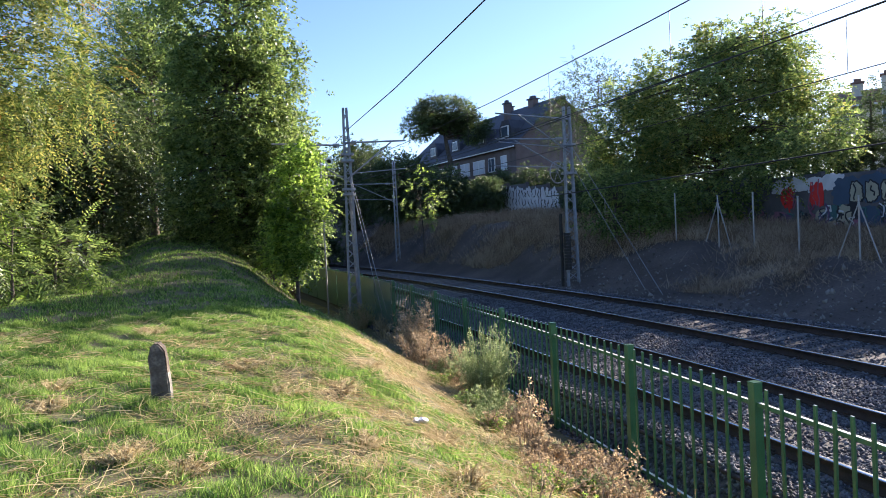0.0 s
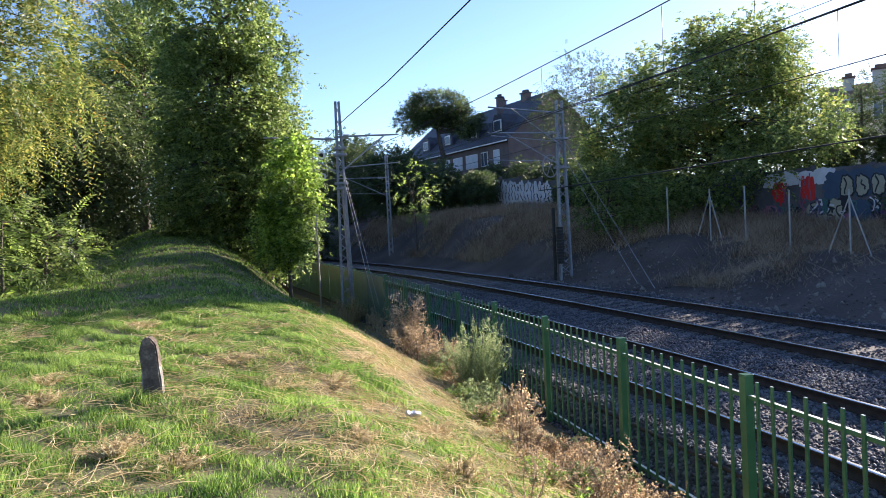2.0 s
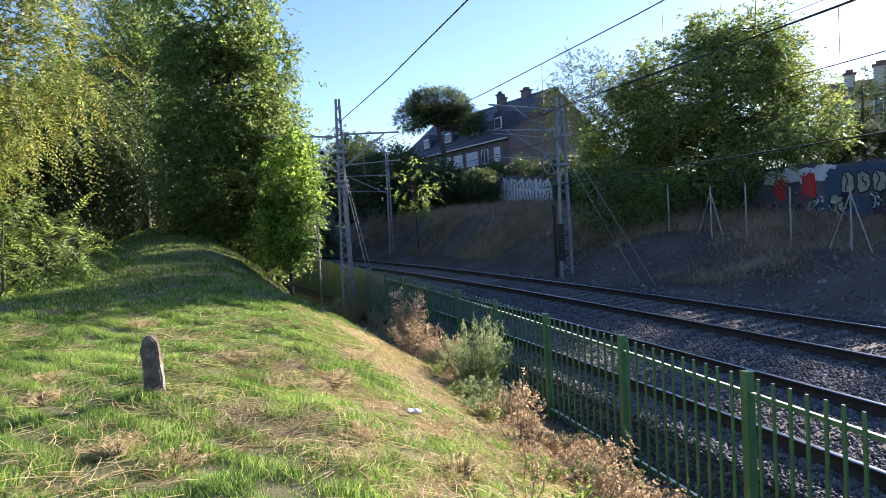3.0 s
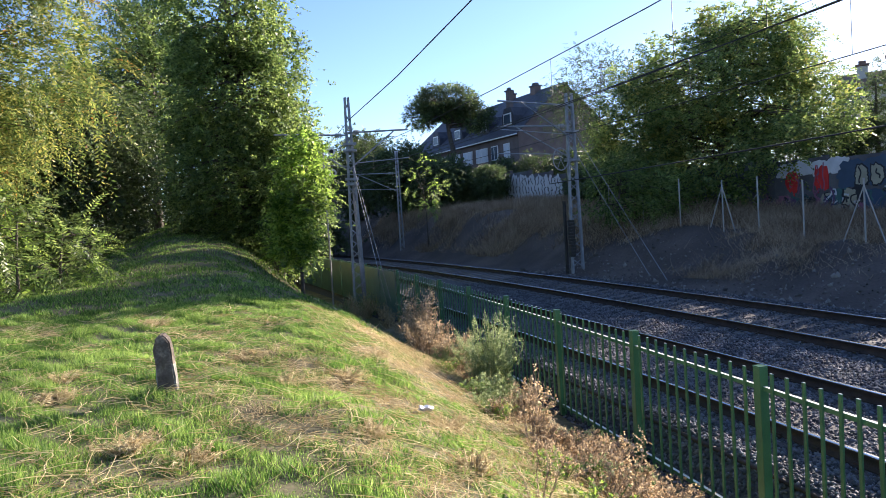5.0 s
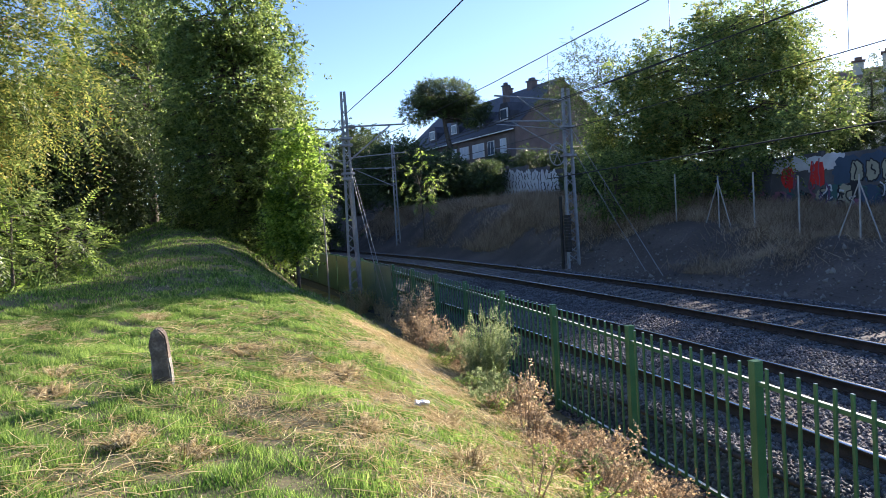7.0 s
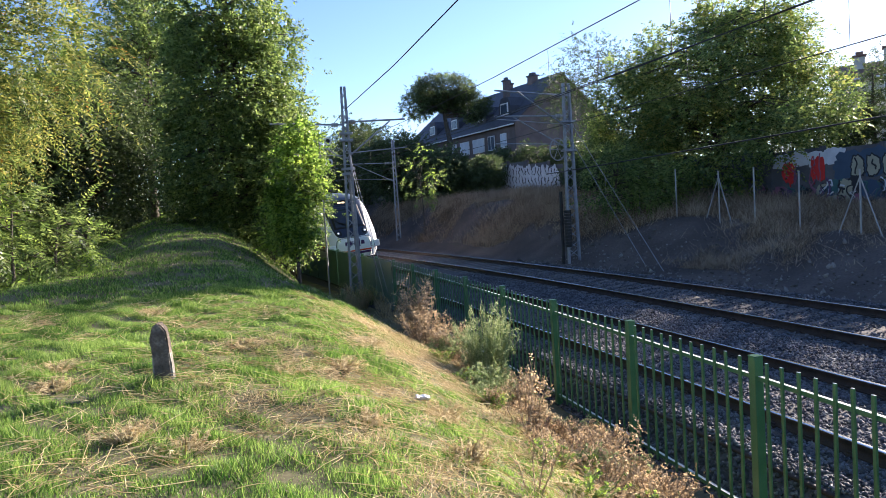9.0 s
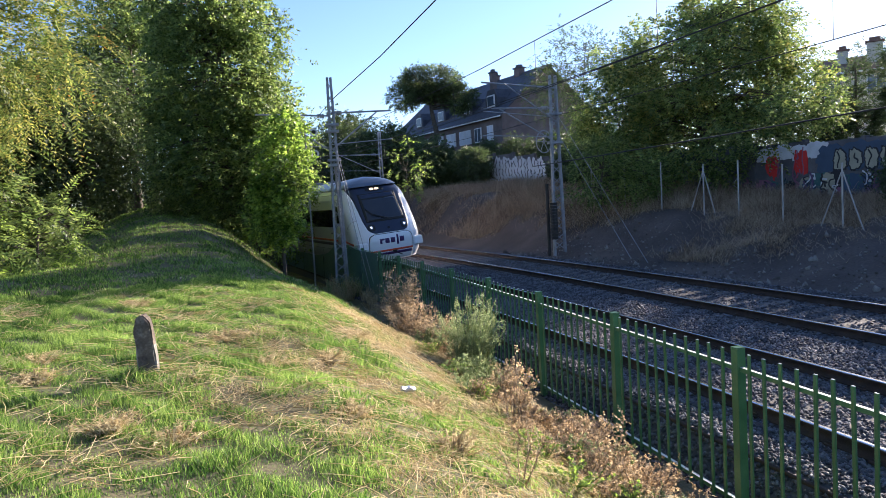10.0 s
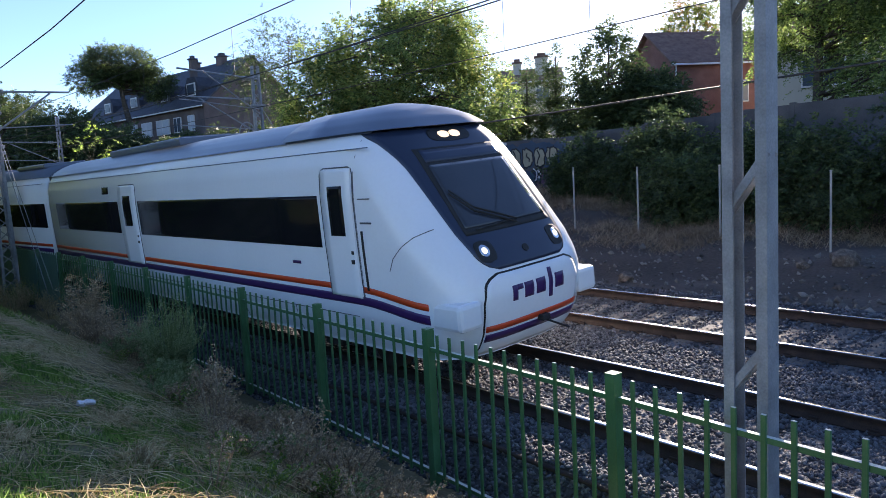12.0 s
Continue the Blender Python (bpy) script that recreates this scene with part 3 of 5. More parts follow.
def tree(label, base, trunk, blobs, clumps, per, mat, size=(0.5, 9, 0.16, 0.05), clump_r=0.6, trunk_r=0.2, seed=1,
         droop=0.3, shell=0.55, bare=0, category="tree", group="trees", name="tree", bark=None, second=None, loose=1.0):
    """A trunk, limbs out to every clump and a crown of many small leaves. base: foot; trunk: points above the foot."""
    rg = np.random.default_rng(seed)
    base = np.array(base, float)
    t = thing(name, label, category, group, pose(*base))
    blobs = np.array(blobs, float)
    c, d = blob_points(blobs, clumps, rg, shell)
    path = np.array([(0, 0, -0.3), *trunk], float)
    pieces = [tube(path, np.linspace(trunk_r, trunk_r * 0.35, len(path)), 8)]
    dense = np.concatenate([path[:-1] + (path[1:] - path[:-1]) * s for s in np.linspace(0, 1, 8)])
    for p in c[rg.permutation(clumps)[:max(40, clumps // 3)]]:
        cand = dense[dense[:, 2] < p[2] + 0.2]
        if not len(cand):
            cand = dense[:1]
        q = cand[np.argmin(np.linalg.norm(cand - p, axis=1) - 0.5 * cand[:, 2])]
        m1 = q + (p - q) * 0.5 + rg.normal(0, 0.12, 3) + np.array([0, 0, 0.12 * np.linalg.norm(p - q)])
        pieces.append(tube([q, m1, p], [trunk_r * 0.26, trunk_r * 0.15, 0.012], 4))
    v, f = joined(pieces)
    mesh_np("trunk", v, f, bark or BARK, t, smooth=True)
    n = clumps * per
    o = np.repeat(c, per, 0)
    off = rg.normal(0, 1, (n, 3)) * clump_r * 0.55
    way = unit(off) * 0.8 + np.repeat(d, per, 0) * 0.5 + rg.normal(0, 0.35, (n, 3)) + np.array([0, 0, -0.15])
    ln = size[0] * rg.uniform(0.6, 1.3, n)
    v, f = sprays(o + off * np.array([1, 1, 0.8]), way, ln, size[1], size[2], size[3], rg, droop, loose=loose)
    if second is None:
        mesh_np("crown", v, f, mat, t)
    else:
        zz = v[f[:, 0]]
        part2 = (np.sin(zz[:, 0] * 2.3 + seed + np.sin(zz[:, 2] * 1.7)) + np.cos(zz[:, 2] * 2.1 + zz[:, 1] * 1.6) + rg.normal(0, 0.6, len(f))) > second[1]
        mesh_np("crown", v, f, None, t, mats=[mat, second[0]], index=part2.astype(int))
    return t


def gz(x, y):
    return float(ground_z(np.array([x]), np.array([y]))[0])


def planted(x, y, **kw):
    return (x, y, gz(x, y))

# big spreading tree on the far bank, over the wire fence
# the yellow leaf patches here paint sunlit foliage into the green crown
tree("large spreading robinia with sunlit green crown over the wall", (22.4, 31.0, 2.2), [(0.1, 0, 1.9), (-0.1, 0.2, 3.8), (0.2, 0, 6.5), (0, 0, 8.6)],
     [(0, 0, 6.4, 4.7, 4.7, 3.2), (-3.1, 2.0, 4.4, 2.8, 2.8, 2.4), (2.3, -2.2, 4.4, 2.4, 2.4, 2.2), (0.8, -1.2, 8.2, 3.0, 3.0, 2.0), (-1.0, -1.0, 3.8, 4.2, 3.2, 1.8), (-3.6, -0.4, 2.6, 2.2, 2.2, 1.8), (1.0, -3.4, 2.4, 2.6, 2.2, 1.5), (-2.8, -4.0, 2.3, 1.8, 1.8, 1.4), (-1.2, -5.6, 3.1, 2.0, 1.8, 1.1), (0.6, -5.6, 3.8, 1.8, 1.6, 1.0), (1.4, -4.4, 3.4, 1.5, 1.5, 1.2), (2.0, -3.2, 5.8, 1.5, 1.5, 1.5), (-3.8, 1.2, 6.0, 2.0, 2.0, 1.6), (-4.6, 1.0, 3.6, 1.8, 1.8, 1.8)],
     590, 27, LEAF, (0.46, 8, 0.18, 0.055), 0.66, 0.28, 11, 0.45, second=(LEAF_YELLOW, 0.6))
tree("open feathery tree with thin leaves on the bank", planted(18.6, 37.2), [(0, 0, 3), (0.3, 0, 6), (0.6, 0.2, 8)],
     [(0.6, 0, 7.0, 3.4, 3.2, 2.0), (-1.0, 0, 5.4, 2.4, 2.2, 1.6)], 150, 16, LEAF_DARK, (0.40, 9, 0.11, 0.033), 0.7, 0.06, 12, 0.3)
tree("dark green shrub on the bank under the tree", planted(15.6, 29.5), [(0, 0, 1), (0.2, 0, 2)],
     [(0, 0, 1.8, 1.3, 1.5, 1.8), (1.4, -1.5, 1.4, 1.4, 1.4, 1.3)], 100, 16, LEAF, (0.4, 9, 0.14, 0.045), 0.5, 0.08, 15, category="shrub", name="shrub")
# elm group at the right edge of the mound
tree("tall dense elm on the side of the grassy mound", planted(0.1, 29.0), [(0, 0, 2), (-0.4, 0.2, 5), (-0.9, 0, 8.5), (-1.2, 0, 12)],
     [(-1.5, 0.3, 10.2, 2.2, 2.4, 3.0), (-1.2, 0, 6.8, 2.4, 2.4, 2.6), (-1.5, 0, 3.9, 2.4, 2.2, 2.4), (0.5, -0.2, 3.6, 1.3, 1.5, 2.0), (-1.4, 0.2, 1.9, 2.4, 1.5, 1.6),
      (0.5, 0.2, 8.3, 1.2, 1.6, 2.0), (0.7, 0.2, 5.8, 1.2, 1.4, 1.1), (0.2, -0.6, 1.3, 1.3, 1.2, 1.2), (-2.9, 0.2, 3.0, 0.9, 1.1, 1.8), (0.3, 0, 11.2, 0.9, 1.0, 1.2)],
     800, 20, LEAF, (0.34, 7, 0.155, 0.052), 0.55, 0.25, 13, 0.15, shell=0.7)
tree("second tall elm behind the mound's edge", planted(-5.4, 38.0), [(0, 0, 3), (0.2, 0, 6), (0.2, 0, 10)],
     [(0, 0, 7.2, 2.4, 2.4, 4.4), (0.6, 0, 10.6, 2.2, 2.2, 2.4)], 280, 20, LEAF, (0.32, 7, 0.14, 0.05), 0.6, 0.22, 16, 0.15)
tree("bright lime-green sunlit sapling beside the fence", planted(0.95, 24.0), [(0, 0, 1.2), (0.1, 0, 2.4), (0.2, 0, 3.6)],
     [(0.3, 0, 4.0, 0.65, 0.7, 1.5), (0.0, 0, 2.7, 0.75, 0.8, 1.0), (-0.35, -0.2, 1.8, 0.8, 0.7, 0.6)], 140, 14, LEAF_LIME, (0.30, 7, 0.15, 0.058), 0.36, 0.07, 14, second=(LEAF, 1.5))
# added elms, out of sight behind the first, that cast shade on the far mound
for x, y, h, s in ((1.2, 34.0, 9, 17), (0.5, 38.0, 10, 18), (-0.6, 43.5, 11, 19)):
    tree("added elm hidden behind the front elm to shade the mound", planted(x, y), [(0, 0, h * 0.3), (0.1, 0, h * 0.6), (0, 0, h * 0.9)],
         [(0, 0, h * 0.55, 2.0, 2.2, h * 0.46)], 140, 18, LEAF, (0.34, 7, 0.15, 0.055), 0.6, 0.2, s, 0.15)
# woodland left of the mound
for x, y, h, s in ((-7.5, 33, 7.5, 21), (-12, 27, 10, 22), (-5.0, 42, 11, 23), (-15, 37, 12, 24), (-9.5, 46, 12, 25), (-19, 27, 11, 26), (-1, 52, 12, 27), (-11, 33, 8, 28), (-13.5, 50, 12, 29)):
    tree("shaded deciduous tree in the wood beyond the mound", planted(x, y), [(0, 0, h * 0.3), (0.2, 0, h * 0.6), (0, 0.2, h * 0.9)],
         [(0, 0, h * 0.65, 3.0, 3.0, h * 0.33), (0.8, -0.6, h * 0.4, 2.6, 2.6, h * 0.22), (-1, 0.6, h * 0.8, 2, 2, h * 0.2)],
         190, 22, LEAF_DARK if s % 2 else LEAF, (0.5, 9, 0.18, 0.055), 0.8, 0.17, s)
for x, y, s in ((-14, 44, 71), (-10, 52, 72), (-5.5, 55, 73), (-1.5, 57, 74), (-18, 36, 75), (-24, 34, 76), (-21, 46, 77), (3, 60, 78)):
    tree("dense shrub in the undergrowth of the wood", planted(x, y), [(0, 0, 1), (0, 0.1, 2)],
         [(0, 0, 1.8, 3.0, 2.4, 2.0), (1.5, 0, 1.2, 2.2, 2, 1.4)], 110, 20, LEAF if s % 2 else LEAF_DARK, (0.5, 9, 0.2, 0.06), 0.8, 0.08, s, category="shrub", name="shrub")
# trees of heaven on the left slope of the mound
tree("tree of heaven with yellowing drooping compound leaves", planted(-6.9, 18.6), [(0.1, 0, 2.4), (0.3, 0, 4.4), (0.3, 0, 6.6), (0.2, 0, 8.6)],
     [(0.4, 0, 7.0, 2.6, 2.6, 2.6), (1.9, -0.2, 5.8, 2.0, 2.0, 1.5), (-1.0, -0.6, 4.6, 2.0, 2.0, 1.8), (0.8, 0, 9.2, 2.4, 2.4, 1.6)], 185, 12, LEAF_YELLOW,
     (0.95, 26, 0.17, 0.027), 0.7, 0.12, 31, 0.7, second=(LEAF_RUST, 2.2), loose=0.5)
tree("slim tree of heaven with long hanging leaves", planted(-8.4, 20.5), [(0, 0, 3), (0.2, 0, 5), (0.3, 0, 8)],
     [(0.2, 0, 6.0, 2.2, 2.2, 3.2), (0.6, -0.4, 3.4, 1.6, 1.6, 1.2)], 90, 10, LEAF, (0.95, 26, 0.17, 0.027), 0.7, 0.11, 33, 0.6, second=(LEAF_YELLOW, 0.4), loose=0.5)
for x, y, h, s in ((-5.5, 17.4, 2.6, 34), (-5.0, 18.8, 1.8, 35), (-6.0, 16.4, 3.0, 32), (-6.8, 17.4, 3.6, 36)):
    tree("young tree of heaven with arching pinnate leaves", planted(x, y), [(0, 0, h * 0.4), (0.1, 0, h * 0.8)],
         [(0.1, 0, h * 0.55, 0.9, 0.9, h * 0.45)], 18, 5, LEAF, (1.0, 28, 0.17, 0.026), 0.4, 0.05, s, 0.35, second=(LEAF_LIME, 0.7), loose=0.4)
# beyond the wall
tree("umbrella pine with broad dark crown on forked limbs", planted(17.5, 66.0), [(-0.2, 0, 2.2), (0.3, 0, 4.0), (0.0, 0, 5.6), (-0.2, 0, 7.0)],
     [(-0.1, 0, 9.0, 3.1, 2.8, 1.15), (-2.7, 0, 7.6, 1.5, 1.5, 1.0), (2.6, 0, 7.4, 1.8, 1.6, 1.1), (0.9, 0, 7.9, 1.8, 1.6, 0.8), (-1.2, 0.4, 8.0, 1.7, 1.5, 0.8), (3.2, 0, 6.6, 0.9, 0.9, 0.6)],
     300, 26, LEAF_DARK, (0.36, 9, 0.20, 0.035), 0.5, 0.42, 41, 0.0, shell=0.75, second=(LEAF, 1.5))
for x, y, h, s in ((11.5, 60, 6.5, 51), (8.5, 68, 9, 52), (14.2, 57, 4.5, 53), (4.5, 80, 10, 54), (0, 88, 11, 55), (11, 76, 9, 56), (14.5, 66, 6, 57)):
    tree("dark roadside tree above the cutting", planted(x, y), [(0, 0, h * 0.4), (0, 0, h * 0.8)],
         [(0, 0, h * 0.5, 3.0, 3.0, h * 0.46)], 150, 22, LEAF_DARK, (0.55, 9, 0.2, 0.06), 0.8, 0.2, s)
tree("small sunlit tree leaning over the cutting", planted(10.6, 47.5), [(0, 0, 2), (-0.2, -0.3, 4)],
     [(-0.2, -0.5, 4.2, 1.3, 1.3, 1.7), (0.6, 0, 3.0, 0.9, 0.9, 0.9)], 16, 6, LEAF, (0.6, 9, 0.2, 0.05), 0.7, 0.05, 58, second=(LEAF_LIME, 0.3))
for x, y, z, h, r, s in ((32.4, 31.6, 2.2, 7.6, 1.3, 61), (34.0, 30.6, 2.2, 8.6, 1.1, 62), (31.0, 32.4, 2.2, 6.6, 1.2, 63), (35.4, 29.6, 2.2, 6.6, 1.3, 65)):
    tree("dark columnar cypress behind the graffiti wall", (x, y, z), [(0, 0, h * 0.5), (0, 0, h * 0.9)],
         [(0, 0, h * 0.35, r, r, h * 0.38), (0, 0, h * 0.7, r * 0.6, r * 0.6, h * 0.32)], 130, 26, LEAF_DARK, (0.3, 7, 0.12, 0.04), 0.3, 0.12, s, 0.0)
tree("broad-leaved tree behind the graffiti wall", (33.2, 25.9, 2.0), [(0, 0, 3), (0, 0, 6)], [(0, 0, 6.2, 1.9, 1.9, 2.6), (0.9, -1.2, 4, 2.2, 2.2, 2.0), (-0.6, 1.0, 4.2, 1.8, 1.8, 1.8)],
     210, 20, LEAF_DARK, (0.5, 7, 0.22, 0.075), 0.5, 0.18, 64)
tree("leafy shrub screening the brick house", (35.0, 23.4, 2.0), [(0, 0, 2), (0, 0, 4)], [(0, 0, 3.8, 2.2, 2.0, 2.2)], 120, 20, LEAF_DARK, (0.5, 7, 0.2, 0.07), 0.5, 0.14, 66)
tree("tall tree with autumn tints behind the brick house", (50.5, 31.5, 3.0), [(0, 0, 5), (0, 0, 9)], [(0, 0, 9.4, 3.0, 3.0, 3.2)], 120, 18, LEAF_YELLOW, (0.5, 9, 0.2, 0.06), 0.7, 0.2, 67, second=(LEAF_RUST, 0.9))
tree("broad oak overhanging the wall near the beige house", (29.3, 12.7, 1.8), [(0, 0, 3), (0.2, 0, 6), (0, 0, 9)],
     [(0.3, -0.6, 8.6, 3.8, 3.6, 3.4), (1.5, -2.5, 5.6, 3.0, 3.0, 2.6), (-1.0, -3.6, 4.0, 2.6, 2.6, 2.2), (0.4, 2.0, 7.4, 2.2, 2.0, 2.6)], 390, 24, LEAF, (0.45, 9, 0.15, 0.045), 0.65, 0.26, 68)
# climbers and scrub in front of the wall
for x, y, rx, ry, h, s in ((21.6, 15.0, 1.1, 1.7, 3.3, 81), (21.4, 11.8, 1.4, 1.9, 3.4, 82), (20.8, 9.0, 1.6, 1.8, 3.0, 83), (21.2, 5.6, 1.6, 2.2, 3.6, 84), (21.0, 2.0, 1.6, 2.4, 3.8, 85), (19.6, 12.6, 0.9, 1.1, 1.9, 86), (21.6, 18.3, 0.9, 1.2, 2.4, 87), (20.6, -2.0, 1.8, 2.4, 3.6, 88)):
    rs, h = np.random.default_rng(s), h * 0.88
    lumps = [(0, 0, h * 0.42, rx * 0.9, ry * 0.9, h * 0.42)] + [(rs.uniform(-rx, rx) * 0.6, rs.uniform(-ry, ry) * 0.8, h * rs.uniform(0.4, 0.95), 0.55, 0.6, h * rs.uniform(0.1, 0.28)) for _ in range(5)]
    tree("rambling dark green scrub in front of the wall", planted(x, y), [(0, 0, h * 0.3), (0.1, 0, h * 0.6)],
         lumps, 110, 19, LEAF_DARK, (0.45, 9, 0.14, 0.045), 0.45, 0.06, s, category="shrub", name="shrub", group="scrub by the wall")
# clipped hedge and ivy in front of the far wall
for x, y, rx, ry, h, s in ((17.0, 52.8, 1.2, 3.6, 3.0, 91), (16.2, 57.5, 1.2, 2.6, 3.2, 92), (19.3, 40.0, 0.9, 2.4, 2.6, 93), (20.2, 35.5, 0.9, 2.4, 2.4, 94)):
    tree("dark rounded hedge in front of the graffiti wall", planted(x, y), [(0, 0, h * 0.3), (0, 0, h * 0.6)],
         [(0, 0, h * 0.5, rx, ry, h * 0.5)], 150, 24, LEAF_DARK, (0.3, 7, 0.14, 0.05), 0.4, 0.06, s, category="hedge", name="hedge", group="hedges")
for i, (x, y) in enumerate(((20.6, 60.0), (22.4, 56.5), (24.2, 53.0), (26.0, 49.5), (27.6, 46.0))):
    tree("long dark hedge above the wall", (x, y, 4.4), [(0, 0, 0.8), (0, 0, 1.6)],
         [(0, 0, 1.7, 1.8, 2.2, 1.6)], 110, 22, LEAF_DARK, (0.35, 7, 0.16, 0.055), 0.45, 0.08, 101 + i, category="hedge", name="hedge", group="hedges")


# ---------------------------------------------------------------- weeds by the fence


def weed(label, x, y, h, r, stems, mat_stem, mat_leaf, leaf, seed, per=10, upright=0.6):
    rg = np.random.default_rng(seed)
    t = thing("weed", label, "weed", "weeds by the fence", pose(x, y, gz(x, y)))
    pieces, tips, ways = [], [], []
    for _ in range(stems):
        a = rg.uniform(0, 6.28)
        k = rg.uniform(0.2, 1.0)
        hh = h * rg.uniform(0.5, 1.05) * (1 - 0.35 * k)
        b = np.array([math.cos(a) * r * k, math.sin(a) * r * k, hh])
        root = np.array([math.cos(a) * r * 0.25 * k, math.sin(a) * r * 0.25 * k, -0.03])
        m = root + (b - root) * 0.5 + np.array([0, 0, hh * 0.15]) + rg.normal(0, 0.03, 3)
        pieces.append(tube([root, m, b], [0.006, 0.005, 0.002], 3))
        for q in range(per):
            s = rg.uniform(0.25, 1.0)
            p = root * (1 - s) ** 2 + 2 * m * s * (1 - s) + b * s * s
            w = unit(rg.normal(0, 1, 3) + np.array([0, 0, upright]))
            e = p + w * rg.uniform(0.06, 0.2) * h
            pieces.append(tube([p, e], [0.003, 0.0015], 3))
            tips.append(p + (e - p) * 0.4), ways.append(w)
    v, f = joined(pieces)
    mesh_np("stalk", v, f, mat_stem, t)
    o, w = np.array(tips), np.array(ways)
    v, f = sprays(o, w, rg.uniform(0.05, 0.14, len(o)) * h, leaf[0], leaf[1], leaf[2], rg, 0.1)
    mesh_np("foliage", v, f, mat_leaf, t)
    return t


DRY_LEAF = material("dry_seed_heads", [(0.24, 0.165, 0.09), (0.42, 0.31, 0.18), (0.60, 0.47, 0.30)], 3, 0.8, bump=0, island=0.5, translucent=0.35, spec=0.1)
weed("bushy grey-green wormwood beside the fence", 3.25, 10.7, 1.40, 0.62, 64, LEAF_GREY, LEAF_GREY, (9, 0.045, 0.006), 201, 15, 1.6)
weed("tall dry reddish-brown dead weed by the fence", 3.05, 14.9, 1.7, 0.5, 44, DRY_STEM, DRY_LEAF, (6, 0.05, 0.016), 202, 13)
weed("dry brown tangled weed by the fence", 2.95, 13.7, 1.0, 0.6, 46, DRY_STEM, DRY_LEAF, (5, 0.035, 0.012), 203, 12)
weed("dry brown tangled weed by the fence", 3.2, 12.5, 0.9, 0.6, 46, DRY_STEM, DRY_LEAF, (5, 0.035, 0.012), 204, 12)
weed("tall sparse dry weed with seed heads above the fence foot", 2.75, 7.6, 0.95, 0.4, 9, DRY_STEM, DRY_LEAF, (5, 0.04, 0.014), 205, 9)
weed("tall sparse dry weed with seed heads above the fence foot", 3.2, 6.1, 0.8, 0.35, 8, DRY_STEM, DRY_LEAF, (5, 0.04, 0.014), 206, 9)
weed("sparse dry twiggy weed on the slope above the fence", 1.74, 4.7, 0.52, 0.22, 6, DRY_STEM, DRY_LEAF, (5, 0.022, 0.008), 208, 9, 0.4)
weed("sparse dry twiggy weed on the slope above the fence", 2.9, 4.6, 0.5, 0.25, 7, DRY_STEM, DRY_LEAF, (5, 0.022, 0.008), 209, 9, 0.4)
weed("leafy green weed at the wormwood's foot", 3.0, 9.9, 0.45, 0.45, 34, LEAF_GREY, LEAF_GREY, (7, 0.05, 0.012), 207, 10)
for i, (x, y, h, r) in enumerate(((-1.14, 5.75, 0.16, 0.34), (-0.69, 5.33, 0.13, 0.3), (0.08, 7.56, 0.12, 0.34), (0.7, 7.87, 0.12, 0.36), (0.67, 5.71, 0.12, 0.3), (-0.36, 8.85, 0.1, 0.3),
                                  (-1.87, 11.67, 0.12, 0.4), (-2.29, 8.2, 0.12, 0.36), (1.38, 5.07, 0.16, 0.36), (1.5, 6.6, 0.14, 0.36), (1.2, 9.2, 0.12, 0.4), (-2.1, 7.5, 0.12, 0.3))):
    weed("flattened clump of dry cut grass on the lawn", x, y, h, r, 60, STRAW, STRAW, (3, 0.05, 0.004), 260 + i, 5, 0.0)
rgs = np.random.default_rng(78)
for i in range(46):
    y = 3.0 + 8.5 * rgs.random()
    x = float(fence_x(y)) - rgs.uniform(1.1, 2.3) - 0.25 * (y < 6)
    green = rgs.random() < (0.5 if y < 6 else 0.25)
    weed("small leafy green weed among dry stalks" if green else "small dry golden-brown weed on the slope", x, y, rgs.uniform(0.14, 0.34), rgs.uniform(0.2, 0.42), 26,
         LEAF_GREY if green else DRY_STEM, LEAF_LIME if green and i % 2 else LEAF_GREY if green else DRY_LEAF, (5, 0.022, 0.008), 400 + i, 9)
rgw = np.random.default_rng(77)
for i in range(40):
    y = 2.4 + i * 0.27 + rgw.uniform(-0.15, 0.15)
    x = float(fence_x(y)) - rgw.uniform(0.75, 1.3 + 0.6 * (i % 2))
    green = rgw.random() < 0.42
    weed("low green weed at the fence foot" if green else "low dry brown weed at the fence foot", x, y, rgw.uniform(0.22, 0.5), rgw.uniform(0.3, 0.55), 34,
         LEAF_GREY if green else DRY_STEM, LEAF_GREY if green else DRY_LEAF, (5, 0.026, 0.009), 310 + i, 12)
for i in range(8):
    y = 17.5 + i * 1.1
    weed("pale dry grass clump along the fence", float(fence_x(y)) - rgw.uniform(0.3, 1.0), y, rgw.uniform(0.5, 0.8), 0.4, 24, STRAW, STRAW, (4, 0.04, 0.008), 240 + i, 6, 1.0)

for i, (x, y) in enumerate(((3.1, 26.7), (2.7, 26.3), (3.4, 26.9), (2.4, 25.4), (2.9, 25.2), (3.3, 25.8), (3.6, 26.5))):
    weed("tall pale dry grass round the mast foot", x, y, rgw.uniform(0.7, 1.1), 0.4, 34, STRAW if i % 3 else LEAF_GREY, STRAW if i % 3 else LEAF_GREY, (4, 0.05, 0.01), 280 + i, 7, 1.0)

# ---------------------------------------------------------------- grass


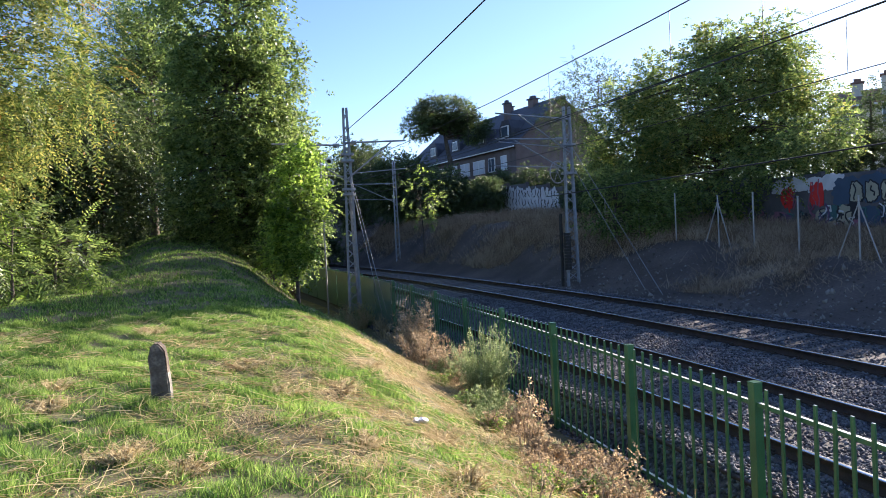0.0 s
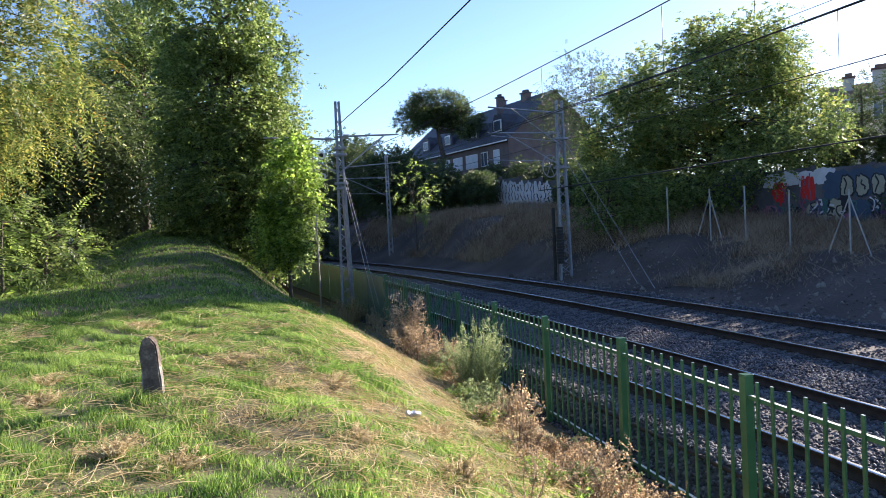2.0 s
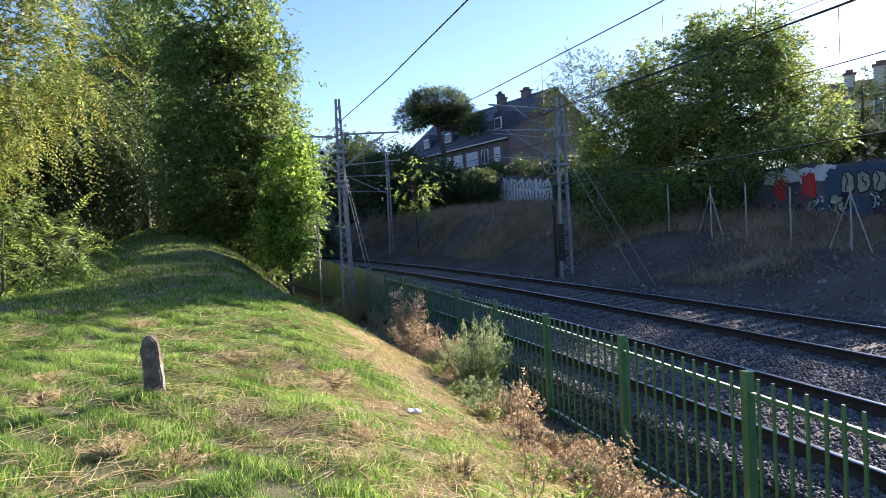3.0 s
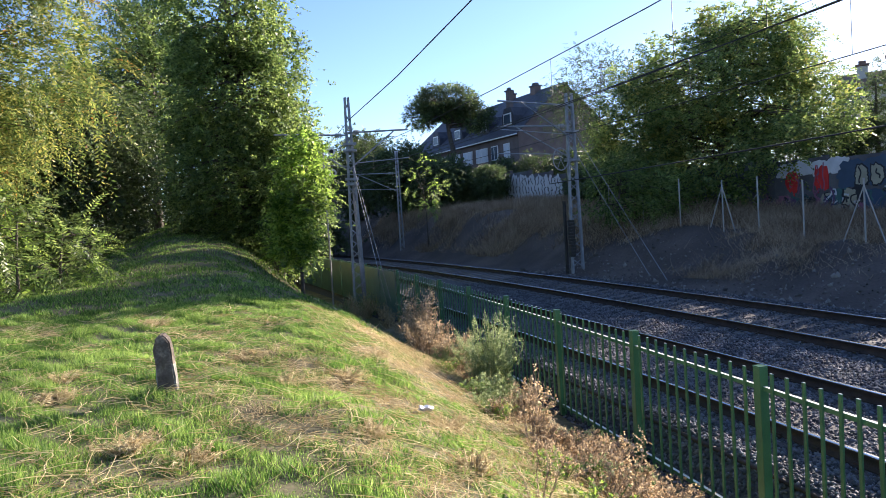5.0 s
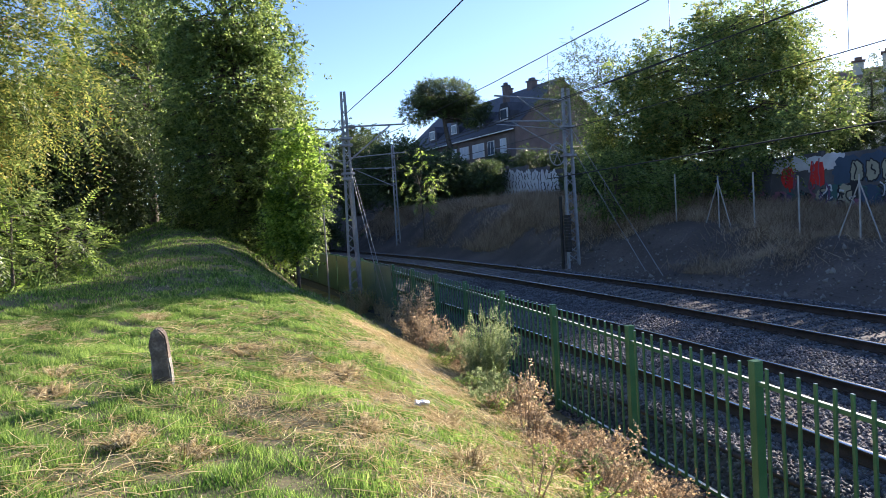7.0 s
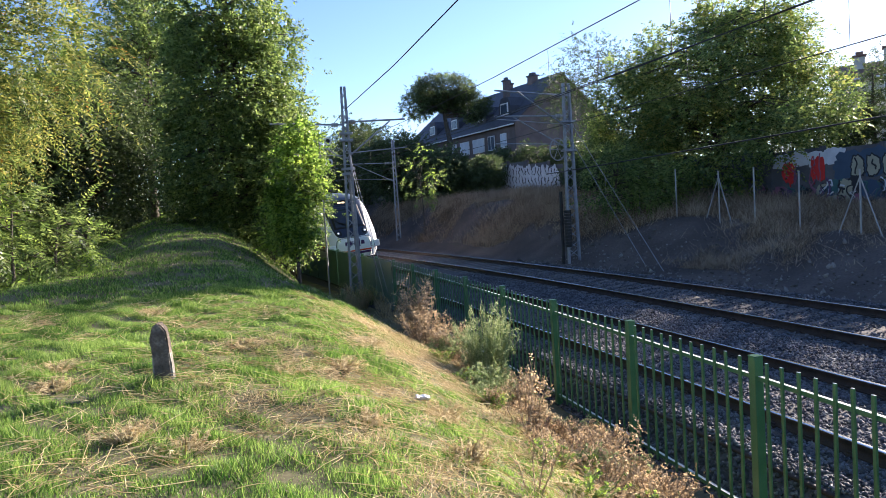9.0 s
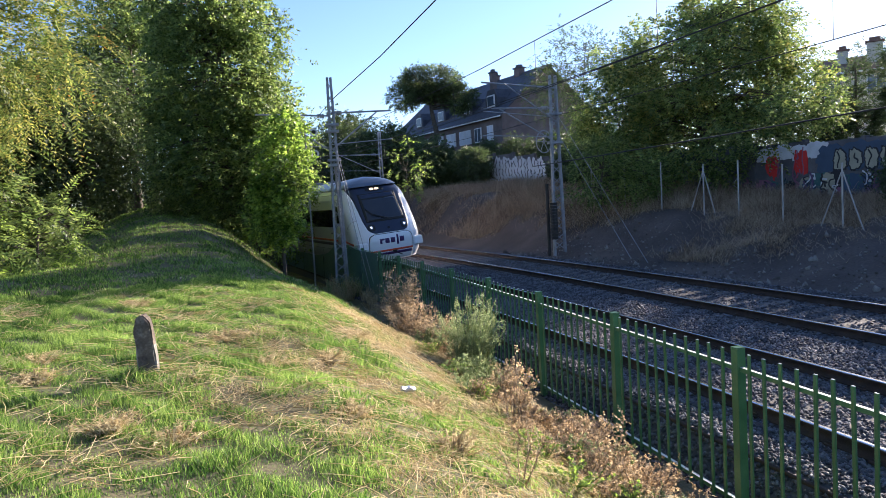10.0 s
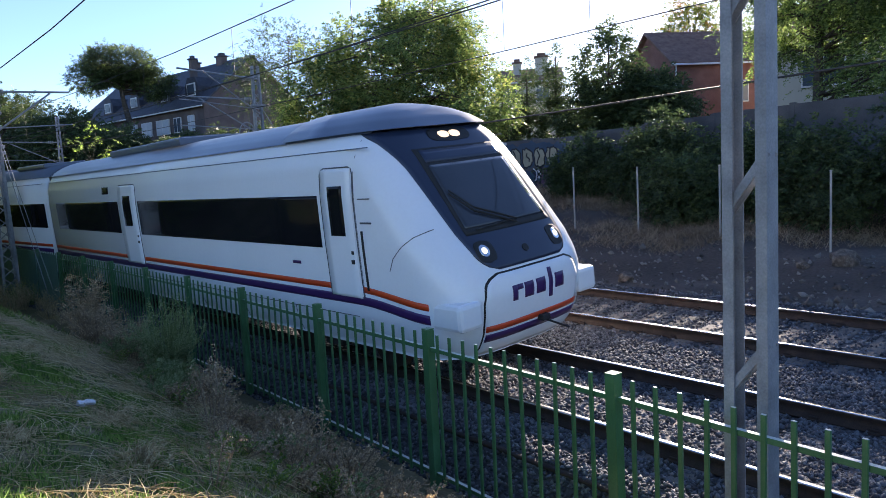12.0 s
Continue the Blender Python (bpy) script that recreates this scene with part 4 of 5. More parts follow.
def blades(n, u0, u1, y0, y1, h, w, rg, power=1.0, lean_most=0.9):
    y = y0 + (y1 - y0) * rg.random(n) ** power
    u = rg.uniform(u0, u1, n)
    x = u + bend(y)
    z = ground_z(x, y) - 0.01
    p = np.stack([x, y, z], -1)
    a = rg.uniform(0, 6.28, n)
    tuft = np.sin(x * 5.1 + 2 * np.sin(y * 3.3)) * np.cos(y * 4.7 + np.sin(x * 2.9)) + 0.6 * np.sin(x * 11.3 + y * 9.1)
    hh = h * rg.uniform(0.4, 1.3, n) * (1 + 0.65 * np.clip(tuft, -0.8, 1.4))
    side = np.stack([np.cos(a), np.sin(a), np.zeros(n)], -1) * (w * rg.uniform(0.6, 1.4, n))[:, None]
    b = rg.uniform(0, 6.28, n)
    lean = np.stack([np.cos(b), np.sin(b), np.zeros(n)], -1) * (hh * rg.uniform(0.1, lean_most, n))[:, None]
    top = p + lean + np.stack([np.zeros(n), np.zeros(n), hh], -1)
    v = np.stack([p - side, p + side, top], 1).reshape(-1, 3)
    return v, np.arange(len(v)).reshape(-1, 3), x, y, u


def dryness(x, y, u):
    """Worn and dry patches of the lawn, drier towards the slope above the fence."""
    t = 4.633 + 0.029 * y - u
    d = np.sin(x * 1.7 + 2 * np.sin(y * 0.9)) * np.cos(y * 1.5 + x * 0.6) + 0.6 * np.sin(x * 3.9 + y * 2.3) + 0.5 * np.sin(x * 7.1 - y * 5.3)
    return d * 0.55 + 1.28 * (1 - smooth(1.2, 5.6, t)) - 0.15 * smooth(5, 8, t) - 0.48


def lawn(name, n, u0, u1, y0, y1, h, w, seed, label, power=1.0):
    rg = np.random.default_rng(seed)
    v, f, x, y, u = blades(n, u0, u1, y0, y1, h, w, rg, power)
    dv = dryness(x, y, u)
    keep = rg.random(n) > 0.7 * smooth(0.45, 1.1, dv)
    dry = (dv + rg.normal(0, 0.3, n) > 0.22).astype(int)
    v = v.reshape(-1, 3, 3)[keep]
    flat = dry[keep] == 1
    v[flat, 2, 2] -= (v[flat, 2, 2] - v[flat, 0, 2]) * rg.uniform(0.2, 0.85, flat.sum())
    v = v.reshape(-1, 3)
    return tagged(mesh_np(name, v, np.arange(len(v)).reshape(-1, 3), None, mats=[GRASS, STRAW], index=dry[keep]), label, "grass", kind="stuff")


lawn("grass", 640000, -6.5, 4.5, 1.0, 14.0, 0.058, 0.0046, 1, "sunlit green and dry grass on the mound", 0.85)
lawn("grass", 110000, -6.5, 4.5, -5.0, 1.0, 0.058, 0.0055, 3, "sunlit green and dry grass on the mound")
lawn("grass", 200000, -9.0, 4.4, 13.0, 45.0, 0.065, 0.011, 2, "grass on the shaded far part of the mound", 1.4)


def stalks(n, seed):
    """Long pale straw stalks lying over the lawn."""
    rg = np.random.default_rng(seed)
    y = 2.5 + 10.5 * rg.random(n)
    u = rg.uniform(-5.5, 3.9, n)
    keep = dryness(u, y, u) + rg.normal(0, 0.3, n) > -0.32
    y, u = y[keep], u[keep]
    pieces = []
    for yy, uu in zip(y, u):
        a = rg.uniform(0, 6.28)
        ln = rg.uniform(0.10, 0.42)
        s = np.linspace(0, 1, 4)
        x = uu + float(bend(yy)) + math.cos(a) * ln * s
        yv = yy + math.sin(a) * ln * s
        z = ground_z(x, yv) + 0.025 + rg.uniform(0.0, 0.05) * np.sin(s * 3.14 * rg.uniform(0.3, 1.0)) + s * rg.uniform(-0.02, 0.06)
        x = x + rg.normal(0, 0.012, 4)
        pieces.append(tube(np.stack([x, yv, z], -1), [0.003, 0.003, 0.0026, 0.0016], 3))
    v, f = joined(pieces)
    return tagged(mesh_np("straw", v, f, STRAW), "loose pale straw stalks lying on the lawn", "straw", kind="stuff")


stalks(13500, 9)


def bank_grass(n, seed):
    rg = np.random.default_rng(seed)
    v, f, x, y, u = blades(n, 14.6, 23, 0, 62, 0.40, 0.008, rg, lean_most=1.3)
    v = v.reshape(-1, 3, 3)
    v[:, 2, 2] -= (v[:, 2, 2] - v[:, 0, 2]) * 0.55 * (1 - smooth(14, 27, y))
    v = v.reshape(-1, 3)
    keep = (np.sin(x * 0.9 + y * 0.4) + np.sin(y * 0.7) + rg.normal(0, 0.5, n) + 0.8 * np.sin(x * 2.3 + 1.7 * np.sin(y * 1.9)) * np.sin(y * 1.3) + (u - 17.2) * 0.65 + 0.03 * (y - 15) - 1.0 * (1 - smooth(9, 17, y)) > 0.25)
    v = v.reshape(-1, 3, 3)[keep].reshape(-1, 3)
    return tagged(mesh_np("dry_grass", v, np.arange(len(v)).reshape(-1, 3), BANK_STRAW), "tall dry straw-coloured grass on the bank", "grass", kind="stuff")


bank_grass(300000, 5)


def rubble(n, seed):
    rg = np.random.default_rng(seed)
    y = rg.uniform(0, 30, n)
    u = 12.7 + 4.5 * rg.random(n) ** 1.6
    x = u + bend(y)
    s = rg.uniform(0.02, 0.06, n) * np.where(rg.random(n) < 0.06, 2.2, 1)
    base = np.array([(1, 0, 0), (-1, 0, 0), (0, 1, 0), (0, -1, 0), (0, 0, 1), (0, 0, -1)], float)
    faces = np.array([(0, 2, 4), (2, 1, 4), (1, 3, 4), (3, 0, 4), (2, 0, 5), (1, 2, 5), (3, 1, 5), (0, 3, 5)])
    v = (base[None] * rg.uniform(0.5, 1.3, (n, 6, 1)) + rg.normal(0, 0.2, (n, 6, 3))) * s[:, None, None]
    v += np.stack([x, y, ground_z(x, y) + s * 0.3], -1)[:, None]
    f = (faces[None] + (np.arange(n) * 6)[:, None, None]).reshape(-1, 3)
    return tagged(mesh_np("rubble", v.reshape(-1, 3), f, RUBBLE), "loose pale stones scattered over the bank foot", "stones", kind="stuff")


rubble(2600, 6)

# ---------------------------------------------------------------- marker stone and litter
STONE = material("weathered_stone", [(0.045, 0.034, 0.026), (0.12, 0.095, 0.075), (0.26, 0.22, 0.18)], 9, 0.95, bump=0.8, fine=40)
STONE_PALE = material("lichened_stone", [(0.085, 0.08, 0.07), (0.18, 0.17, 0.15), (0.36, 0.35, 0.31)], 9, 0.95, bump=0.8, fine=40)


def marker_stone(x, y):
    """A small upright slab with a pointed, rounded head."""
    bm = bmesh.new()
    pts = [(-0.105, -0.15), (0.105, -0.15), (0.098, 0.46), (0.085, 0.53), (0.05, 0.595), (0.01, 0.625), (-0.04, 0.60), (-0.082, 0.54), (-0.1, 0.46)]
    a = [bm.verts.new((px, -0.06, pz)) for px, pz in pts]
    b = [bm.verts.new((px, 0.06, pz)) for px, pz in pts]
    n = len(pts)
    bm.faces.new(a), bm.faces.new(b[::-1])
    for i in range(n):
        bm.faces.new((a[i], b[i], b[(i + 1) % n], a[(i + 1) % n]))
    bmesh.ops.recalc_face_normals(bm, faces=bm.faces)
    bmesh.ops.bevel(bm, geom=list(bm.edges), offset=0.016, segments=2, affect="EDGES")
    bmesh.ops.subdivide_edges(bm, edges=list(bm.edges), cuts=3, use_grid_fill=True)
    for v in bm.verts:
        v.co += noise.noise_vector(v.co * 9) * 0.012 + noise.noise_vector(v.co * 37) * 0.004
    for f in bm.faces:
        c = f.calc_center_median()
        f.material_index = 1 if c.z + 0.10 * noise.noise(c * 11) + 0.05 * noise.noise(c * 31) < 0.33 else 0
    ob = part("marker_stone", bm, [STONE, STONE_PALE], None)
    ob.data.transform(Matrix.Diagonal((0.86, 0.86, 0.93, 1.0)))
    ob.matrix_world = pose(x, y, gz(x, y), 2, -2, -8)
    return tagged(ob, "weathered grey boundary stone with rounded top in grass", "marker stone")


marker_stone(-1.06, 7.3)
CAN = material("crushed_foil", [(0.5, 0.5, 0.52), (0.75, 0.75, 0.77)], 12, 0.35, metal=0.5, bump=0.6)
bm = bmesh.new()
box(bm, (0.16, 0.07, 0.045), (0, 0, 0.03), 0.015)
bmesh.ops.subdivide_edges(bm, edges=list(bm.edges), cuts=2, use_grid_fill=True)
for v in bm.verts:
    v.co += noise.noise_vector(v.co * 23) * 0.018
ob = part("crushed_carton", bm, CAN, None)
ob.matrix_world = pose(1.42, 7.0, gz(1.42, 7.0) + 0.03, 8, 10, 20)
tagged(ob, "crushed pale carton lying in dry grass", "litter")

# ---------------------------------------------------------------- wire fence on the bank


def bank_post(y, braced, group="bank fence posts"):
    x = 18.0 + float(bend(y))
    z = gz(x, y)
    t = thing("fence_post", "braced grey steel fence post on the bank" if braced else "thin grey steel fence post on the bank", "fence post", group, pose(x, y, z))
    bm = bmesh.new()
    rod(bm, (0, 0, -0.2), (0, 0, 1.95), 0.028, 8)
    part("pole", bm, CONCRETE, t)
    bm = bmesh.new()
    rod(bm, (0, 0, 1.95), (0, 0, 1.98), 0.034, 8)
    part("cap", bm, CONCRETE, t)
    if braced:
        for s in (-1, 1):
            bm = bmesh.new()
            rod(bm, (0, 0, 1.75), (-0.1, s * 0.85, -0.1 - s * 0.05), 0.02, 6)
            part("brace", bm, CONCRETE, t)


for k, y in enumerate((26.1, 23.6, 21.8, 19.8, 17.5, 15.1, 12.75, 10.2, 7.4, 4.7, 2.0, 28.6, 31.2)):
    bank_post(y, k in (1, 4))

# ---------------------------------------------------------------- boundary wall with graffiti


def wall_base(y):
    return float(np.interp(y, [-10, 13, 21, 26, 44, 50.5, 70], [1.4, 1.6, 1.75, 1.8, 2.9, 3.4, 3.8]))


def wall_top(y):
    return float(np.interp(y, [-10, 13, 21, 26, 44, 50.5, 70], [4.7, 4.55, 4.2, 4.4, 5.3, 6.0, 6.3]))


WALL_GREY = material("stained_wall", [(0.045, 0.045, 0.05), (0.09, 0.09, 0.097), (0.15, 0.15, 0.155)], 0.9, 0.9, bump=0.4)
PAINT = {k: material("spray_" + k, [tuple(c * 0.7 for c in v), v], 2.5, 0.75, bump=0.15) for k, v in
         dict(white=(0.62, 0.63, 0.66), red=(0.60, 0.03, 0.025), blue=(0.05, 0.085, 0.14), cream=(0.36, 0.34, 0.25), purple=(0.13, 0.075, 0.16), teal=(0.05, 0.13, 0.13),
              pink=(0.25, 0.10, 0.16), black=(0.02, 0.02, 0.025)).items()}


def boundary_wall(y0, y1, u):
    n = int((y1 - y0) / 2.6)
    w = thing("boundary_wall", "grey concrete boundary wall with faded graffiti", "wall")
    ed = np.linspace(y0, y1, n + 1)
    for a, b in zip(ed[:-1], ed[1:]):
        xa, xb = u + float(bend(a)), u + float(bend(b))
        ang, ln, mid = math.atan2(b - a, xb - xa), math.hypot(b - a, xb - xa), (a + b) / 2
        zb, zt = wall_base(mid) - 0.6, wall_top(mid)
        bm = bmesh.new()
        box(bm, (ln - 0.012, 0.18, zt - zb), (0, 0, 0), 0.012, Matrix.Rotation(ang, 3, "Z"))
        bmesh.ops.translate(bm, vec=((xa + xb) / 2, mid, (zt + zb) / 2), verts=bm.verts)
        part("panel", bm, WALL_GREY, w)
        bm = bmesh.new()
        box(bm, (0.16, 0.24, zt - zb + 0.06), (xa, a, (zt + zb) / 2 + 0.03), 0.012, Matrix.Rotation(ang, 3, "Z"))
        part("pillar", bm, WALL_GREY, w)
    return w


WALL = boundary_wall(-8, 72, 23.2)


def spray(y, z, w, h, paint, seed, off=0.0):
    """One sprayed shape on the wall: an uneven rounded patch a few millimetres proud."""
    rg = np.random.default_rng(seed)
    k = 36
    a = np.linspace(0, 2 * np.pi, k, endpoint=False)
    p = 3.2
    r = (np.abs(np.cos(a)) ** p + np.abs(np.sin(a)) ** p) ** (-1 / p) * (1 + rg.uniform(-0.1, 0.1, k) + 0.07 * np.sin(a * 3 + seed) + 0.05 * np.sin(a * 7 + 2 * seed))
    yy, zz = y + r * np.cos(a) * w / 2, z + r * np.sin(a) * h / 2
    n = (72 + 8) / int((72 + 8) / 2.6)
    seg = np.floor((yy + 8) / n) * n - 8
    xa, xb = 23.2 + bend(seg), 23.2 + bend(seg + n)
    xx = xa + (xb - xa) * (yy - seg) / n - 0.14 - off
    bm = bmesh.new()
    f1 = [bm.verts.new((xx[i], yy[i], zz[i])) for i in range(k)]
    f2 = [bm.verts.new((xx[i] + 0.03, yy[i], zz[i])) for i in range(k)]
    bm.faces.new(f1), bm.faces.new(f2[::-1])
    for i in range(k):
        bm.faces.new((f1[i], f2[i], f2[(i + 1) % k], f1[(i + 1) % k]))
    return part("graffiti_patch", bm, PAINT[paint], WALL)


def stroke(pts, w, paint, off):
    """A sprayed line over the wall through (y, z) points, rounded between them."""
    p = np.array(pts, float)
    k = np.arange(len(p))
    q = np.linspace(0, len(p) - 1, 5 * (len(p) - 1) + 1)
    yy, zz = np.interp(q, k, p[:, 0]), np.interp(q, k, p[:, 1])
    for _ in range(3):
        yy[1:-1], zz[1:-1] = (yy[:-2] + 2 * yy[1:-1] + yy[2:]) / 4, (zz[:-2] + 2 * zz[1:-1] + zz[2:]) / 4
    seg_len = 80 / int(80 / 2.6)
    seg = np.floor((yy + 8) / seg_len) * seg_len - 8
    xa, xb = 23.2 + bend(seg), 23.2 + bend(seg + seg_len)
    xx = xa + (xb - xa) * (yy - seg) / seg_len - 0.14 - off
    ty, tz = np.gradient(yy), np.gradient(zz)
    ln = np.hypot(ty, tz) + 1e-9
    ny, nz = -tz / ln * w / 2, ty / ln * w / 2
    n = len(yy)
    edge = [np.stack([xx + d, yy + s * ny, zz + s * nz], -1) for d, s in ((0, 1), (0, -1), (0.03, -1), (0.03, 1))]
    v = np.concatenate(edge)
    i = np.arange(n - 1)
    f = np.concatenate([np.stack([a * n + i, a * n + i + 1, b * n + i + 1, b * n + i], -1) for a, b in ((0, 1), (1, 2), (2, 3), (3, 0))])
    return mesh_np("graffiti_line", v, f, PAINT[paint], WALL)


def scrawl(y, z, w, h, line_w, paint, rg, off):
    """One looping, illegible mark."""
    n = int(rg.integers(4, 7))
    stroke([(y + w * rg.uniform(-0.5, 0.5), z + h * (0.5 - i / (n - 1)) + 0.12 * h * rg.normal()) for i in range(n)], line_w, paint, off)


for i, y in enumerate((25.9, 25.0, 24.1, 23.3)):
    spray(y, 3.92 + 0.06 * (i % 2), 1.0, 0.62, "white", 3 + 7 * i, 0.001 * i)
spray(25.6, 3.45, 0.62, 0.85, "red", 1, 0.01)
spray(24.1, 3.52, 0.66, 0.95, "red", 2, 0.01)
rgg = np.random.default_rng(5)
for y in (25.6, 24.1):
    for i in range(5):
        scrawl(y + rgg.uniform(-0.3, 0.3), 3.5, 0.35, 0.9, 0.05, "red" if i % 2 else "pink", rgg, 0.014 + 0.001 * i)
for i, (y, w) in enumerate(((22.6, 1.5), (21.4, 1.7), (20.3, 1.5))):
    spray(y, 3.55 + 0.08 * (i % 2), w, 1.05, "blue", 4 + i, 0.004 + 0.001 * i)
for i in range(4):
    y = 22.3 - i * 0.66
    spray(y, 3.48, 0.62, 0.84, "black", 10 + i, 0.010)
    spray(y, 3.48, 0.50, 0.72, "cream", 10 + i, 0.014)
    scrawl(y, 3.48, 0.30, 0.55, 0.06, "black", rgg, 0.018)
for i in range(52):
    y = rgg.uniform(18.6, 31)
    spray(y, rgg.uniform(2.0, 2.8), rgg.uniform(0.3, 1.1), rgg.uniform(0.3, 0.8), ("purple", "teal", "pink", "black", "purple", "blue", "cream")[i % 7], 40 + i, 0.004 + 0.0003 * i)
for i in range(90):
    y = rgg.uniform(18.6, 31)
    scrawl(y, rgg.uniform(2.1, 2.8), 0.5, rgg.uniform(0.4, 0.8), rgg.uniform(0.03, 0.08), ("black", "white", "pink", "teal", "black", "purple")[i % 6], rgg, 0.022 + 0.0002 * i)
for y in np.arange(44.4, 51.8, 0.8):
    spray(y, wall_base(y) + 1.25, 1.05, 2.1, "white", int(y * 10), 0.002 + 0.001 * (int(y * 10) % 3))
for row in (0.55, 1.25, 1.9):
    for y in np.arange(44.3, 51.9, 0.42):
        scrawl(y, wall_base(y) + row, 0.36, 0.5, 0.085, "black", rgg, 0.008)
for y in np.arange(33, 43.5, 0.9):
    spray(y, wall_base(y) + 1.0, 0.8, 1.2, "white", int(y * 10), 0.003)
    scrawl(y, wall_base(y) + 1.0, 0.6, 0.9, 0.09, "black", rgg, 0.008)

# ---------------------------------------------------------------- houses
BROWN_WALL = material("house_brown_brick", [(0.10, 0.076, 0.072), (0.148, 0.114, 0.106), (0.20, 0.157, 0.145)], 1.2, 0.9, bump=0.3)
CREAM_WALL = material("house_cream_render", [(0.46, 0.42, 0.35), (0.56, 0.52, 0.45)], 0.6, 0.9, bump=0.2)
RED_WALL = material("house_red_brick", [(0.15, 0.07, 0.055), (0.22, 0.105, 0.08), (0.28, 0.15, 0.12)], 1.2, 0.9, bump=0.3)
SLATE = material("slate_roof", [(0.026, 0.028, 0.04), (0.05, 0.052, 0.066), (0.08, 0.08, 0.095)], 2.5, 0.65, bump=0.4, fine=9)
TILE = material("clay_roof", [(0.10, 0.055, 0.04), (0.17, 0.095, 0.07), (0.24, 0.15, 0.11)], 2.5, 0.8, bump=0.4, fine=9)
FRAME = material("white_frame", [(0.66, 0.66, 0.66), (0.76, 0.76, 0.75)], 2, 0.5, bump=0)
PANE = material("window_pane", [(0.05, 0.07, 0.10), (0.10, 0.13, 0.17)], 1, 0.08, bump=0)
BLIND = material("pale_blind", [(0.55, 0.58, 0.62), (0.66, 0.68, 0.72)], 2, 0.7, bump=0.1)


def window_on(h, s, z, w, hh, kind=None, y=0.0):
    bm = bmesh.new()
    box(bm, (w + 0.16, 0.14, hh + 0.16), (s, y - 0.03, z), 0.015)
    f = part("window", bm, FRAME, h, "white-framed window")
    bm = bmesh.new()
    box(bm, (w, 0.05, hh), (s, y - 0.09, z), 0.005)
    part("pane", bm, kind or PANE, f)
    bm = bmesh.new()
    box(bm, (0.06, 0.06, hh), (s, y - 0.105, z), 0.005)
    part("mullion", bm, FRAME, f)


def gable_house(x, y, z, turn, L, W, H, rise, wall, roof, label, windows=(), chimneys=(), dormers=(), over=0.35):
    """Local x along the facade, facade at y = 0, depth W behind it; ridge along x."""
    h = thing("house", label, "house", "houses beyond the wall", pose(x, y, z, 0, 0, turn))
    bm = bmesh.new()
    vs = [bm.verts.new(c) for c in ((0, 0, 0), (L, 0, 0), (L, W, 0), (0, W, 0), (0, 0, H), (L, 0, H), (L, W, H), (0, W, H), (0, W / 2, H + rise), (L, W / 2, H + rise))]
    for q in ((0, 1, 5, 4), (2, 3, 7, 6), (1, 2, 6, 9, 5), (3, 0, 4, 8, 7), (0, 3, 2, 1)):
        bm.faces.new([vs[i] for i in q])
    part("wall", bm, wall, h)
    sl = rise / (W / 2)
    for s in (0, 1):
        bm = bmesh.new()
        y0, y1 = (-over, W / 2) if s == 0 else (W + over, W / 2)
        z0 = H - over * sl
        c = [(-over, y0, z0 + 0.04), (L + over, y0, z0 + 0.04), (L + over, y1, H + rise + 0.04), (-over, y1, H + rise + 0.04)]
        t = [(a, b, d + 0.16) for a, b, d in c]
        v = [bm.verts.new(q) for q in c + t]
        for q in ((0, 1, 2, 3), (4, 5, 6, 7), (0, 1, 5, 4), (1, 2, 6, 5), (2, 3, 7, 6), (3, 0, 4, 7)):
            bm.faces.new([v[i] for i in q])
        part("roof", bm, roof, h)
    bm = bmesh.new()
    box(bm, (L + 2 * over, 0.12, 0.12), (L / 2, -over - 0.05, H - over * sl + 0.06), 0.02)
    part("gutter", bm, FRAME, h, "pale rain gutter")
    for q in windows:
        window_on(h, *q)
    for sx, dy, top, w in chimneys:
        bm = bmesh.new()
        zb = H + 0.2
        box(bm, (w, w * 0.8, top - zb), (sx, dy, (top + zb) / 2), 0.02)
        c = part("chimney", bm, wall, h)
        bm = bmesh.new()
        box(bm, (w + 0.2, w * 0.8 + 0.2, 0.14), (sx, dy, top + 0.02), 0.02)
        box(bm, (w * 0.7, w * 0.5, 0.28), (sx, dy, top + 0.2), 0.02)
        part("chimney_cap", bm, roof, c)
    for sx, zz, w, hh in dormers:
        d_in = (zz - H) / sl
        bm = bmesh.new()
        p = [(-w / 2, 0), (w / 2, 0), (w / 2, hh * 0.55), (w * 0.28, hh), (-w * 0.28, hh), (-w / 2, hh * 0.55)]
        a = [bm.verts.new((sx + px, d_in - 0.2, zz + pz)) for px, pz in p]
        b = [bm.verts.new((sx + px, d_in + 2.2, zz + pz)) for px, pz in p]
        bm.faces.new(a), bm.faces.new(b[::-1])
        for i in range(6):
            bm.faces.new((a[i], b[i], b[(i + 1) % 6], a[(i + 1) % 6]))
        d = part("dormer", bm, roof, h, "slate-clad dormer")
        bm = bmesh.new()
        box(bm, (w * 0.62, 0.1, hh * 0.6), (sx, d_in - 0.24, zz + hh * 0.42), 0.02)
        part("dormer_window", bm, FRAME, d)
        bm = bmesh.new()
        box(bm, (w * 0.5, 0.06, hh * 0.46), (sx, d_in - 0.29, zz + hh * 0.42), 0.01)
        part("pane", bm, PANE, d)
    return h


